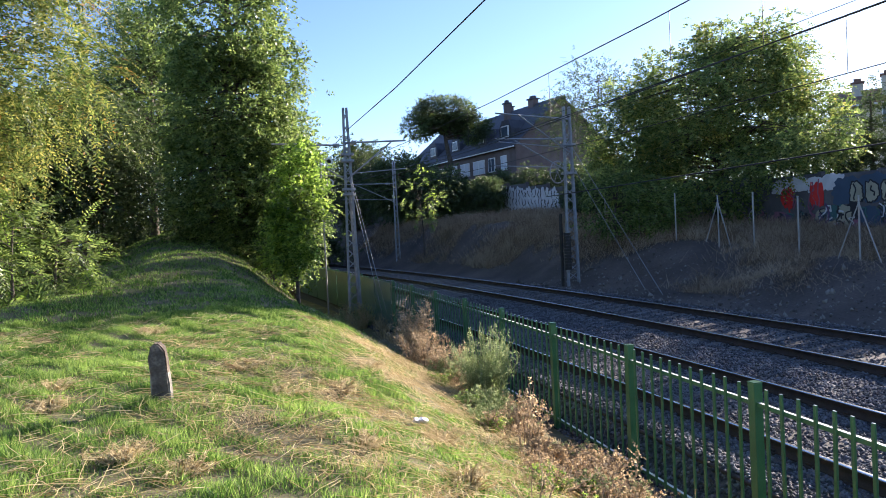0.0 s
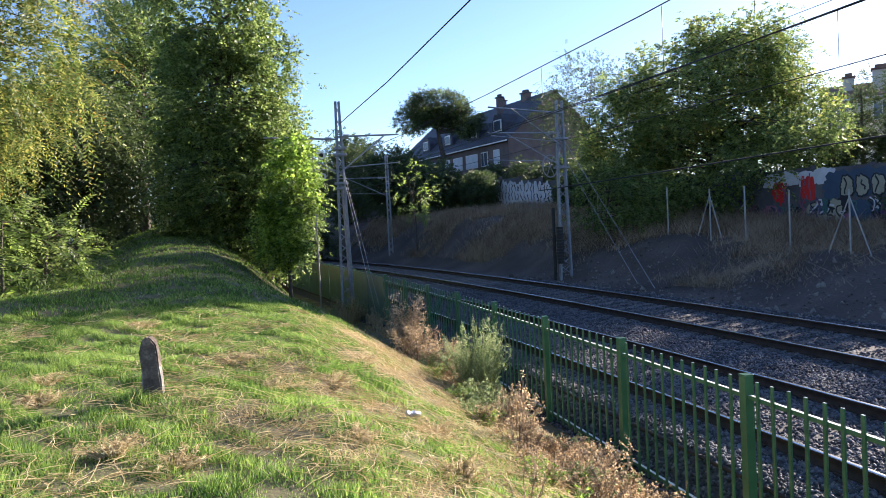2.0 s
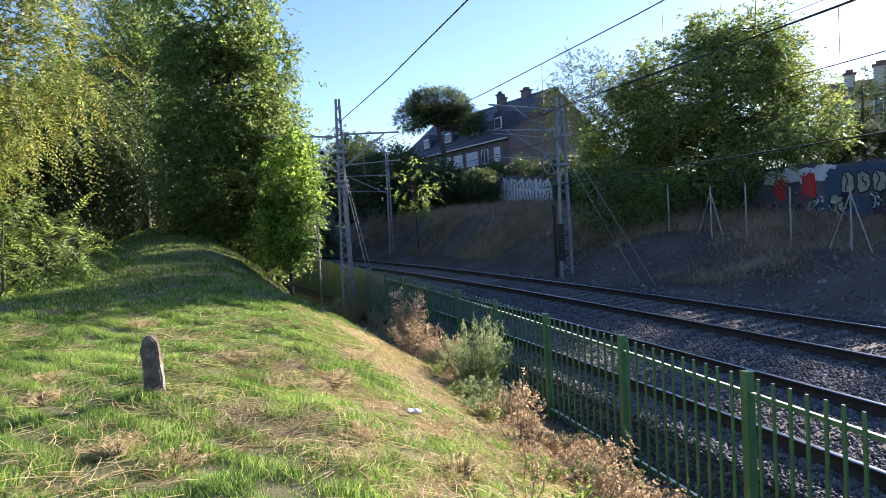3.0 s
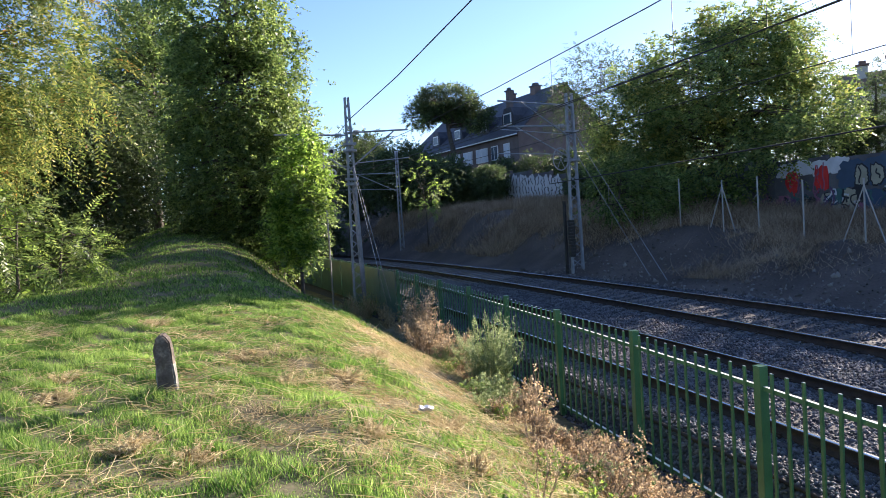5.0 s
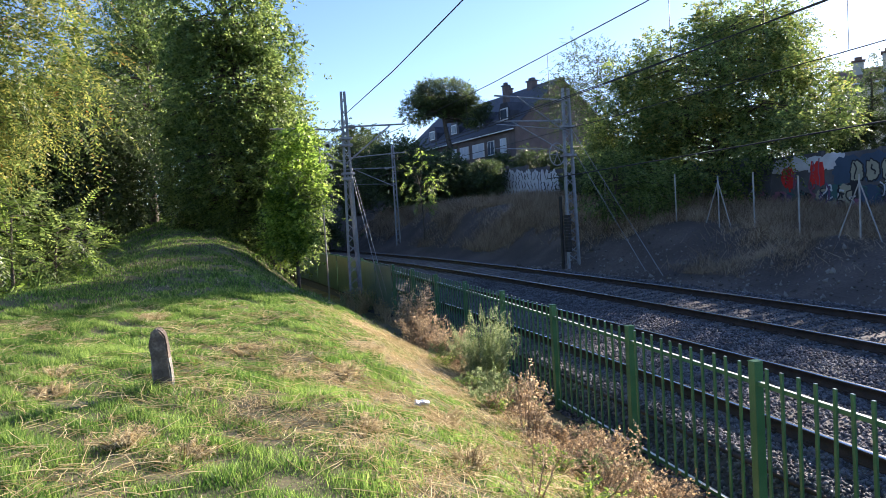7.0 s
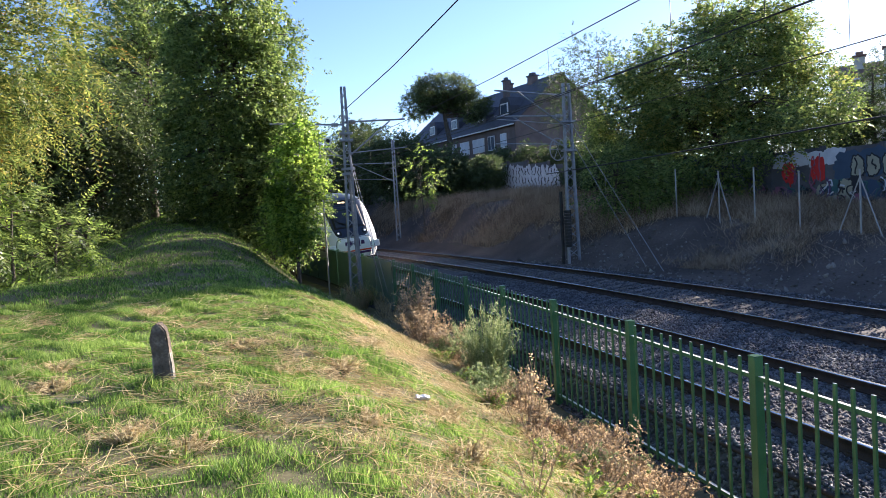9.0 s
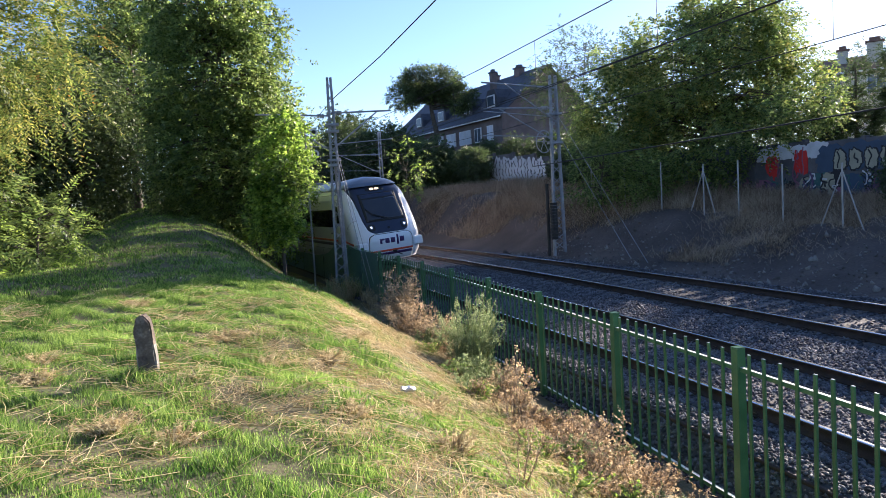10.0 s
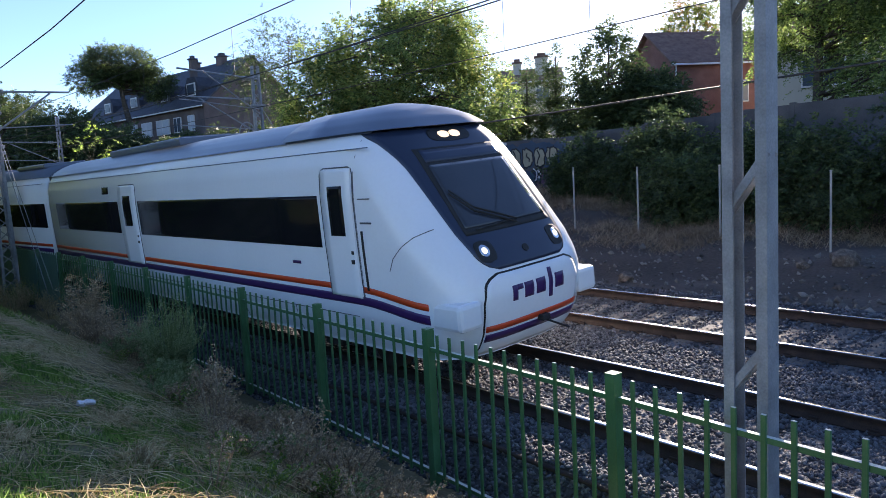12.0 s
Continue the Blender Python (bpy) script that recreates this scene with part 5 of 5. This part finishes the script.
# the terrace: its gable turns to the line, its long facade runs away along it
TURN = -77.8
ca, sa = math.cos(radians(TURN)), math.sin(radians(TURN))
gable_house(23.1 - 26 * ca, 62.2 - 26 * sa, 2.7, TURN, 26, 10.7, 7.75, 4.5, BROWN_WALL, SLATE, "long brown brick terrace with slate roof and dormers",
            [(s, 6.2, w, 1.25, k) for s, w, k in ((4.5, 1.6, PANE), (7.5, 1.6, BLIND), (10.4, 1.4, PANE), (13.2, 1.8, BLIND), (16.0, 1.8, BLIND), (19.0, 2.2, BLIND), (21.6, 1.1, PANE), (23.9, 0.9, BLIND))]
            + [(s, 3.4, 1.6, 1.3, PANE) for s in (6, 10, 14, 18, 22)],
            [(21.8, 1.9, 12.3, 0.6), (21.6, 5.2, 12.9, 0.9), (12.6, 1.6, 11.0, 0.9), (17.0, 5.2, 12.9, 0.8)],
            [(23.2, 8.5, 2.2, 1.9), (18.4, 8.5, 2.0, 1.7), (12.6, 8.5, 2.0, 1.7), (7.0, 8.5, 2.0, 1.7)])
gable_house(40.3, 42.6, 3.0, -45, 5.0, 7, 7.2, 1.3, CREAM_WALL, TILE, "cream rendered house with tiled roof and tall chimneys",
            [(0.9, 6.2, 1.0, 1.2, PANE), (3.6, 6.2, 1.0, 1.2, PANE)], [(1.6, 2.0, 9.0, 0.7), (3.6, 1.6, 9.3, 1.0)])
gable_house(42.0, 27.4, 3.0, -30, 7.5, 7.5, 6.6, 2.5, RED_WALL, TILE, "red brick house with gabled tiled roof",
            [(4.6, 4.6, 1.2, 1.3, PANE)], [])
gable_house(37.6, 19.2, 3.0, -63, 9, 7, 6.4, 1.8, CREAM_WALL, TILE, "beige house with white-framed windows behind trees",
            [(2.9, 4.4, 1.9, 1.6, PANE), (6.6, 4.4, 1.4, 1.6, PANE)], [])
for x, z0, z1 in ((0.1, 0.0, 6.5), (7.4, 0.0, 6.5)):
    bm = bmesh.new()
    q = pose(42.0, 27.4, 3.0, 0, 0, -30)
    rod(bm, q @ Vector((x, -0.08, z0)), q @ Vector((x, -0.08, z1)), 0.06, 8)
    tagged(part("downpipe", bm, FRAME, None), "white rainwater downpipe on the brick house", "downpipe", "downpipes")
gable_house(-3.0, 112.0, 3.0, 6, 22, 10, 9.0, 0.6, BROWN_WALL, SLATE, "distant low building beyond the cutting", [(s, 6.5, 1.2, 1.2, PANE) for s in (2, 5, 8, 11, 14, 17, 20)])


def line_marker(x, y, z):
    """Thin post with two round white-rimmed discs."""
    t = thing("line_marker", "thin grey post with two round white-rimmed discs", "railway sign", "", pose(x, y, z))
    bm = bmesh.new()
    rod(bm, (-0.35, 0.1, 0), (-0.35, 0.1, 6.9), 0.035, 8)
    part("post", bm, GALV, t)
    for zz in (5.55, 6.45):
        bm = bmesh.new()
        rod(bm, (0, 0.0, zz), (0, 0.05, zz), 0.17, 20)
        d = part("disc", bm, FRAME, t, "white round disc")
        bm = bmesh.new()
        rod(bm, (0, -0.012, zz), (0, 0.0, zz), 0.09, 16)
        part("disc_centre", bm, BLACK, d, "dark disc centre")
        bm = bmesh.new()
        rod(bm, (0, 0.06, zz), (-0.35, 0.1, zz), 0.02, 6)
        part("arm", bm, GALV, t)


line_marker(2.75, 29.9, -0.5)


def boulder(x, y, r, seed):
    bm = bmesh.new()
    bmesh.ops.create_icosphere(bm, subdivisions=3, radius=r)
    for v in bm.verts:
        n = noise.noise(v.co * (1.6 / r) + Vector((seed, 0, 0)))
        v.co *= 1 + 0.35 * n
        v.co.z *= 0.75
    ob = part("boulder", bm, STONE, None)
    ob.matrix_world = pose(x, y, gz(x, y) + r * 0.35, 0, 0, seed * 40)
    return tagged(ob, "pale rough boulder lying on the earth bank", "boulder", "boulders")


boulder(16.45, 6.5, 0.28, 1)
boulder(16.0, 7.2, 0.14, 2)
boulder(13.8, 10.3, 0.2, 3)
boulder(15.1, 4.6, 0.16, 4)

# ---------------------------------------------------------------- train
CAR_Z = np.array([0.45, 0.70, 1.0, 2.0, 2.7, 3.1, 3.36, 3.50, 3.62, 3.72, 3.80, 3.86, 3.90])
CAR_W = np.array([1.34, 1.43, 1.46, 1.47, 1.46, 1.42, 1.34, 1.24, 1.10, 0.92, 0.70, 0.45, 0.05])
NOSE_Z = np.array([0.45, 0.62, 0.8, 1.05, 1.28, 1.45, 1.6, 1.85, 2.13, 2.6, 3.15, 3.46, 3.62, 3.75, 3.85, 3.90])
NOSE_Y = np.array([0.30, 0.16, 0.07, 0.01, -0.02, 0.01, 0.06, 0.20, 0.42, 0.79, 1.22, 1.50, 1.70, 1.95, 2.26, 2.60])
ROUND = 1.25


def half_width(z):
    return np.interp(z, CAR_Z, CAR_W)


def nose_y(x, z):
    """How far back the front lies at the height z and the offset x from the middle."""
    w = half_width(z)
    r = np.clip(np.abs(x) / w, 0, 1)
    return np.interp(z, NOSE_Z, NOSE_Y) + ROUND * (1 - (1 - r ** 3.6) ** (1 / 3.6))


def shell_x(y, z):
    """Half width of the body at y and z, drawn in where the nose rounds off."""
    q = np.clip((y - np.interp(z, NOSE_Z, NOSE_Y)) / ROUND, 0.0, 1.0)
    return half_width(z) * (1 - (1 - q) ** 3.6) ** (1 / 3.6)


def shell_line(name, side, path, r, mat, parent, label=""):
    """A thin joint drawn over the curved flank along (y, z) points."""
    p = np.array(path, float)
    s = np.linspace(0, len(p) - 1, 10 * (len(p) - 1) + 1)
    y, z = np.interp(s, np.arange(len(p)), p[:, 0]), np.interp(s, np.arange(len(p)), p[:, 1])
    v, f = tube(np.stack([side * shell_x(y, z), y, z], -1), np.full(len(s), r), 5)
    return tagged(mesh_np(name, v, f, mat, parent, smooth=True), label)


def levels(z0, z1, step=0.06):
    n = max(2, int(round((z1 - z0) / step)) + 1)
    return np.linspace(z0, z1, n)


def grid_faces(m, n):
    i = (np.arange(m - 1)[:, None] * n + np.arange(n - 1)[None]).ravel()
    return np.stack([i, i + 1, i + n + 1, i + n], -1)


def slab(name, P, Nn, depth, mat, parent, label=""):
    """A thin shell piece: outer sheet P (m, n, 3), its edges turned inwards by depth along -Nn."""
    m, n = P.shape[:2]
    v = np.concatenate([P.reshape(-1, 3), (P - Nn * depth).reshape(-1, 3)])
    f = grid_faces(m, n)
    o = m * n
    rim = [np.arange(n), np.arange(m) * n + n - 1, (np.arange(n) + (m - 1) * n)[::-1], (np.arange(m) * n)[::-1]]
    rf = []
    for r in rim:
        rf.append(np.stack([r[:-1], r[:-1] + o, r[1:] + o, r[1:]], -1))
    ob = mesh_np(name, v, np.concatenate([f] + rf), mat, parent, smooth=False)
    ob.data.polygons.foreach_set("use_smooth", np.concatenate([np.ones(len(f), bool), np.zeros(sum(len(r) for r in rf), bool)]))
    return tagged(ob, label) if label else ob


def front_patch(name, z0, z1, half, off, mat, parent, label="", mid=0.0, n=25, step=0.05):
    """A piece of the curved front: half(z) is its half width about x = mid."""
    zs = levels(z0, z1, step)
    hw = np.array([half(z) for z in zs])
    x = mid + hw[:, None] * np.linspace(-1, 1, n)[None]
    z = np.repeat(zs[:, None], n, 1)
    e = 1e-3
    y = nose_y(x, z)
    dx = (nose_y(x + e, z) - nose_y(x - e, z)) / (2 * e)
    dz = (nose_y(x, z + e) - nose_y(x, z - e)) / (2 * e)
    N = unit(np.stack([dx, -np.ones_like(dx), dz], -1))
    P = np.stack([x, y, z], -1) + N * off
    return slab(name, P, N, 0.03 + off, mat, parent, label)


def side_patch(name, side, y0, y1, z0, z1, off, mat, parent, label="", fall=None, nosed=False):
    """A piece of the flank. fall: how far it sinks at a given y."""
    zs = levels(z0, z1, 0.05)
    ys = np.linspace(y0, y1, max(2, int((y1 - y0) / 0.1) if fall else 6))
    Z, Y = np.meshgrid(zs, ys, indexing="ij")
    if fall:
        Z = Z + fall(Y)
    X = side * ((shell_x(Y, Z) if nosed else half_width(Z)) + off)
    P = np.stack([X, Y, Z], -1)
    N = np.zeros_like(P)
    N[..., 0] = side
    return slab(name, P, N, 0.02 + off, mat, parent, label)


def oval(hx, hz, zc, p=2.6):
    return lambda z: hx * max(0.0, 1 - abs((z - zc) / hz) ** p) ** (1 / p)


def car_shell(name, y_back, nose, parent):
    zs = np.unique(np.concatenate([levels(0.45, 3.3, 0.07), levels(3.3, 3.90, 0.03)]))
    rows = []
    for z in zs:
        w = float(half_width(z))
        a = np.linspace(-1, 1, 41)
        if nose:
            x = w * np.sign(a) * (1 - (1 - np.abs(a)) ** 1.8)
            y = nose_y(x, z)
        else:
            x, y = w * a, np.zeros(41)
        x = np.concatenate([[-w, -w], x, [w, w]])
        yb = np.concatenate([[y_back, y_back * 0.4 + 2], y, [y_back * 0.4 + 2, y_back]])
        rows.append(np.stack([x, yb, np.full(len(x), z)], -1))
    P = np.array(rows)
    m, n = P.shape[:2]
    v = P.reshape(-1, 3)
    f = grid_faces(m, n)
    back = np.stack([np.arange(m - 1) * n, np.arange(1, m) * n, np.arange(1, m) * n + n - 1, np.arange(m - 1) * n + n - 1], -1)
    top = np.array([[(m - 1) * n + i, (m - 1) * n + i + 1, (m - 1) * n + n - 2 - i, (m - 1) * n + n - 1 - i] for i in range(n // 2 - 1)])
    low = np.array([[i, i + 1, n - 2 - i, n - 1 - i] for i in range(n // 2 - 1)])
    return mesh_np(name, v, np.concatenate([f, back, top, low]), WHITE, parent, smooth=True)


def flank(t, side, y0, y1, doors, stripe_end, drop):
    """Windows, doors and stripes along one side."""
    nosed = drop is not None
    edges = [y0] + [e for d in doors for e in d] + [y1]
    for a, b in zip(edges[0::2], edges[1::2]):
        if b - a > 1.0:
            side_patch("window_band", side, a + 0.1, b - (0.8 if b == y1 else 0.1), 1.93, 2.71, 0.006, BLACK_GLASS, t, "dark tinted continuous window band")
        side_patch("orange_stripe", side, stripe_end if a == y0 else a, b, 1.31, 1.40, 0.005, ORANGE, t, "orange-red stripe", drop, nosed)
    side_patch("purple_stripe", side, stripe_end, y1, 1.12, 1.25, 0.005, PURPLE, t, "dark purple stripe", drop, nosed)
    for a, b in doors:
        d = side_patch("door", side, a + 0.03, b - 0.03, 1.22, 3.08, 0.016, WHITE, t, "white passenger door with narrow window")
        wide = b - a
        side_patch("door_window", side, a + wide * 0.30, b - wide * 0.26, 2.12, 2.84, 0.022, BLACK_GLASS, d, "narrow dark door window")
        k = 0.10
        shell_line("door_seal", side, [(a, 1.2), (a, 3.1 - k), (a + k * 0.3, 3.1 - k * 0.3), (a + k, 3.1), (b - k, 3.1), (b - k * 0.3, 3.1 - k * 0.3), (b, 3.1 - k), (b, 1.2)],
                   0.011, SEAL, t, "dark rounded door seal")
        side_patch("door_handle", side, a + 0.10, a + 0.17, 1.72, 1.78, 0.03, BLACK, d, "black door handle")
        side_patch("door_button", side, a + 0.10, a + 0.15, 1.86, 1.91, 0.026, BLACK, d, "small black door button")
    side_patch("gutter_line", side, y0 + 0.3, y1, 3.33, 3.345, 0.008, ROOF_GREY, t, "thin dark gutter line")
    side_patch("skirt_joint", side, y0 + 0.8, y1, 0.93, 0.942, 0.004, SEAL, t, "thin joint above the skirt")
    for y in np.arange(y0 + 2.6, y1 - 0.5, 1.9):
        side_patch("skirt_joint", side, y, y + 0.012, 0.48, 0.93, 0.004, SEAL, t, "thin joint between skirt panels")


def roof_shell(name, t, y0, y1, off, z0, nose, label):
    zs = levels(z0, 3.90, 0.03)
    rows = []
    for z in zs:
        w = float(half_width(z)) + off * (1 - (z - z0) / (3.9 - z0)) * 0.5
        a = np.linspace(-1, 1, 25)
        x = w * np.sign(a) * (1 - (1 - np.abs(a)) ** 1.8)
        y = np.maximum(nose_y(np.clip(x, -half_width(z), half_width(z)), z) - 0.03, y0) if nose else np.full(25, y0)
        rows.append(np.stack([np.concatenate([[-w], x, [w]]), np.concatenate([[y1], y, [y1]]), np.full(27, z + off)], -1))
    P = np.array(rows)
    m, n = P.shape[:2]
    f = grid_faces(m, n)
    top = np.array([[(m - 1) * n + i, (m - 1) * n + i + 1, (m - 1) * n + n - 2 - i, (m - 1) * n + n - 1 - i] for i in range(n // 2 - 1)])
    back = np.stack([np.arange(m - 1) * n, np.arange(1, m) * n, np.arange(1, m) * n + n - 1, np.arange(m - 1) * n + n - 1], -1)
    return tagged(mesh_np(name, P.reshape(-1, 3), np.concatenate([f, top, back]), ROOF_GREY, t, smooth=True), label)


def bogie(t, y):
    bm = bmesh.new()
    box(bm, (2.2, 2.9, 0.28), (0, y, 0.52), 0.04)
    for s in (-1, 1):
        box(bm, (0.16, 3.2, 0.22), (s * 1.05, y, 0.48), 0.03)
        box(bm, (0.2, 0.5, 0.3), (s * 1.08, y, 0.4), 0.03)
    b = part("bogie", bm, BOGIE, t, "dirty dark steel bogie frame")
    for yy in (y - 1.2, y + 1.2):
        for s in (-1, 1):
            bm = bmesh.new()
            rod(bm, (s * 0.80, yy, 0.44), (s * 0.94, yy, 0.44), 0.44, 24)
            part("wheel", bm, RAIL_SIDE, b)


def front_car():
    t = thing("railcar", "white diesel railcar with dark blue front and orange-purple stripes", "train", "train cars")
    car_shell("body", 18.6, True, t)
    roof_shell("roof", t, 1.9, 18.6, 0.03, 3.50, True, "dark grey roof")
    roof_shell("roof_cap", t, 1.45, 4.0, 0.08, 3.48, True, "raised grey cab roof cap")
    for y0, y1, w in ((9.4, 11.4, 1.5), (11.6, 14.6, 1.3)):
        bm = bmesh.new()
        box(bm, (w, y1 - y0, 0.18), (0, (y0 + y1) / 2, 3.93), 0.05)
        unit_box = part("roof_unit", bm, ROOF_GREY, t, "grey roof equipment housing")
        for k in np.arange(y0 + 0.25, y1 - 0.1, 0.25):
            bm = bmesh.new()
            box(bm, (w - 0.3, 0.06, 0.03), (0, k, 4.03), 0.008)
            part("slat", bm, ROOF_GREY, unit_box)
    mask = front_patch("front_mask", 1.60, 3.55, lambda z: np.interp(z, [1.60, 1.66, 1.78, 2.1, 3.0, 3.35, 3.48, 3.55], [0.62, 0.79, 0.89, 0.97, 1.05, 1.14, 1.17, 1.12]),
                       0.006, MASK_BLUE, t, "dark blue painted front mask")
    front_patch("windscreen_frame", 2.06, 3.24, lambda z: np.interp(z, [2.06, 3.24], [0.84, 0.82]), 0.012, BLACK, mask, "black windscreen surround")
    front_patch("windscreen", 2.14, 3.00, lambda z: np.interp(z, [2.14, 3.0], [0.79, 0.74]), 0.017, SCREEN_GLASS, mask, "tinted reflective windscreen")
    front_patch("sun_visor_band", 3.04, 3.21, lambda z: 0.74, 0.016, MASK_BLUE, mask, "dark band over the windscreen")
    front_patch("top_light_housing", 3.31, 3.51, oval(0.40, 0.10, 3.41, 3), 0.014, BLACK, mask, "black oval light housing", n=15, step=0.02)
    for s in (-1, 1):
        front_patch("top_light", 3.36, 3.46, oval(0.10, 0.05, 3.41), 0.02, LAMP_TOP, mask, "lit warm top headlight", mid=s * 0.11, n=9, step=0.01)
        front_patch("headlight_housing", 1.70, 1.98, oval(0.15, 0.14, 1.84, 3), 0.012, BLACK, mask, "black headlight housing", mid=s * 0.70, n=13, step=0.02)
        front_patch("reflector", 1.775, 1.925, oval(0.075, 0.075, 1.85, 2), 0.018, CHROME, mask, "chromed headlight reflector", mid=s * 0.72, n=11, step=0.01)
        front_patch("headlight", 1.81, 1.89, oval(0.04, 0.04, 1.85, 2), 0.026, LAMP_ON, mask, "lit white round headlight", mid=s * 0.72, n=9, step=0.01)
    front_patch("front_camera", 1.73, 1.83, oval(0.06, 0.05, 1.78, 2), 0.016, BLACK, mask, "small black round front fitting", n=9, step=0.01)
    front_patch("hatch_seal", 0.50, 1.57, lambda z: np.interp(z, [0.5, 1.2, 1.45, 1.53, 1.57], [0.95, 0.97, 0.92, 0.82, 0.70]), 0.004, BLACK, t, "black coupler hatch seal")
    hatch = front_patch("coupler_hatch", 0.49, 1.545, lambda z: np.interp(z, [0.49, 1.2, 1.43, 1.51, 1.545], [0.93, 0.945, 0.89, 0.79, 0.68]), 0.012, WHITE, t, "white rounded coupler hatch")
    front_patch("orange_stripe", 0.82, 0.90, lambda z: 0.925, 0.016, ORANGE, hatch, "orange-red stripe")
    front_patch("purple_stripe", 0.68, 0.79, lambda z: 0.92, 0.016, PURPLE, hatch, "dark purple stripe")
    # the operator's mark, as plain bars
    for i, (xm, hw, z0, z1) in enumerate(((-0.46, 0.045, 1.16, 1.36), (-0.36, 0.055, 1.29, 1.36), (-0.19, 0.09, 1.16, 1.36), (0.05, 0.095, 1.16, 1.36),
                                          (0.26, 0.04, 1.06, 1.46), (0.45, 0.095, 1.16, 1.36))):
        front_patch("mark_bar", z0, z1, lambda z, hw=hw: hw, 0.016, PURPLE, hatch, "dark purple lettering bar", mid=xm, n=5)
    bm = bmesh.new()
    box(bm, (0.16, 0.12, 0.08), (0.1, 0.02, 0.80), 0.01)
    rod(bm, (0.12, 0.0, 0.76), (0.34, -0.22, 0.62), 0.015)
    part("coupling_hook", bm, BLACK, hatch, "small black coupling fitting")
    for s in (-1, 1):
        bm = bmesh.new()
        vs = box(bm, (0.42, 0.60, 0.36), (s * 1.20, 0.36, 1.10), 0.06)
        part("buffer_cover", bm, WHITE, t, "white moulded buffer cover")
    fall = lambda y: -0.15 * (1 - smooth(0.3, 2.1, y))
    for s in (-1, 1):
        flank(t, s, 1.36, 18.6, [(1.97, 2.80), (10.73, 11.93)], 0.62, fall)
        shell_line("cab_panel_line", s, [(1.30, 1.66), (1.20, 1.84), (1.02, 2.00), (0.84, 2.12), (0.66, 2.20)], 0.006, SEAL, t, "thin curved panel joint")
        shell_line("cab_panel_line", s, [(1.95, 3.45), (1.95, 1.25)], 0.005, SEAL, t, "thin panel joint before the cab door")
        side_patch("cab_panel_line", s, 1.60, 1.86, 2.64, 2.655, 0.004, SEAL, t, "thin dark panel joint")
        side_patch("cab_panel_line", s, 1.60, 1.86, 2.30, 2.325, 0.004, SEAL, t, "thin dark panel joint")
        side_patch("grab_rail", s, 1.82, 1.85, 1.35, 2.2, 0.02, BLACK, t, "dark vertical grab rail")
        side_patch("destination_display", s, 12.7, 13.2, 2.90, 3.08, 0.008, BLACK_GLASS, t, "small dark destination display")
        side_patch("mark_bar", s, 3.6, 3.85, 1.64, 1.69, 0.005, PURPLE, t, "small dark mark")
    # wipers
    bm = bmesh.new()
    pts = [(-0.74, 2.62), (-0.52, 2.36), (0.10, 2.12)]
    for dz in (0.0, 0.045):
        P3 = [Vector((x, float(nose_y(x, z)) - 0.06, z + dz)) for x, z in pts]
        rod(bm, P3[0], P3[1], 0.013)
        rod(bm, P3[1], P3[2], 0.016)
    a, b = (Vector((x, float(nose_y(x, z)) - 0.05, z)) for x, z in ((-0.66, 2.12), (0.02, 2.16)))
    rod(bm, a, b, 0.012)
    part("wiper", bm, BLACK, mask, "black pantograph windscreen wiper")
    bogie(t, 3.4)
    bogie(t, 15.4)
    bm = bmesh.new()
    box(bm, (2.3, 6.0, 0.5), (0, 8.7, 0.62), 0.05)
    part("underframe", bm, BOGIE, t, "dark underfloor equipment")
    bm = bmesh.new()
    box(bm, (2.5, 0.5, 2.9), (0, 18.8, 2.1), 0.06)
    part("gangway", bm, BLACK, t, "black corrugated gangway")
    return t


def middle_car():
    t = thing("railcar", "white intermediate railcar with dark window band and stripes", "train", "train cars")
    car_shell("body", 20.0, False, t)
    roof_shell("roof", t, 0.0, 20.0, 0.03, 3.50, False, "dark grey roof")
    for s in (-1, 1):
        flank(t, s, 0.1, 20.0, [(8.6, 9.65)], 0.1, None)
    for y0, y1 in ((2.0, 5.0), (9.0, 12.0)):
        bm = bmesh.new()
        box(bm, (1.4, y1 - y0, 0.16), (0, (y0 + y1) / 2, 3.93), 0.05)
        part("roof_unit", bm, ROOF_GREY, t, "grey roof equipment housing")
    bogie(t, 3.0)
    bogie(t, 17.0)
    bm = bmesh.new()
    box(bm, (2.3, 9.0, 0.5), (0, 10, 0.62), 0.05)
    part("underframe", bm, BOGIE, t, "dark underfloor equipment")
    return t


car1 = front_car()
car2 = middle_car()
car3 = copy_thing(car2, pose(0, 0, 0))


def train_pose(y, length):
    """A car whose near end stands at y: both ends on the bent, canted track."""
    u = RAIL_X + GAUGE / 2
    a, b = Vector((u + bend(y), y, 0)), Vector((u + bend(y + length), y + length, 0))
    d = b - a
    return pose(a.x, a.y, bed_z(u), 0, -math.degrees(math.atan(CANT)), math.degrees(math.atan2(-d.x, d.y)))


TRAIN_Y = [(0.0, 118.0), (4.0, 81.0), (8.0, 44.9), (8.5, 40.6), (9.0, 36.6), (9.5, 32.8), (10.0, 28.3), (10.5, 23.25), (11.0, 17.95), (11.5, 12.4), (12.0, 6.6)]


def motions():
    walk(car1, [(t, train_pose(y, 18.6)) for t, y in TRAIN_Y])
    walk(car2, [(t, train_pose(y + 19.0, 20.0)) for t, y in TRAIN_Y])
    walk(car3, [(t, train_pose(y + 39.4, 20.0)) for t, y in TRAIN_Y])


motions()
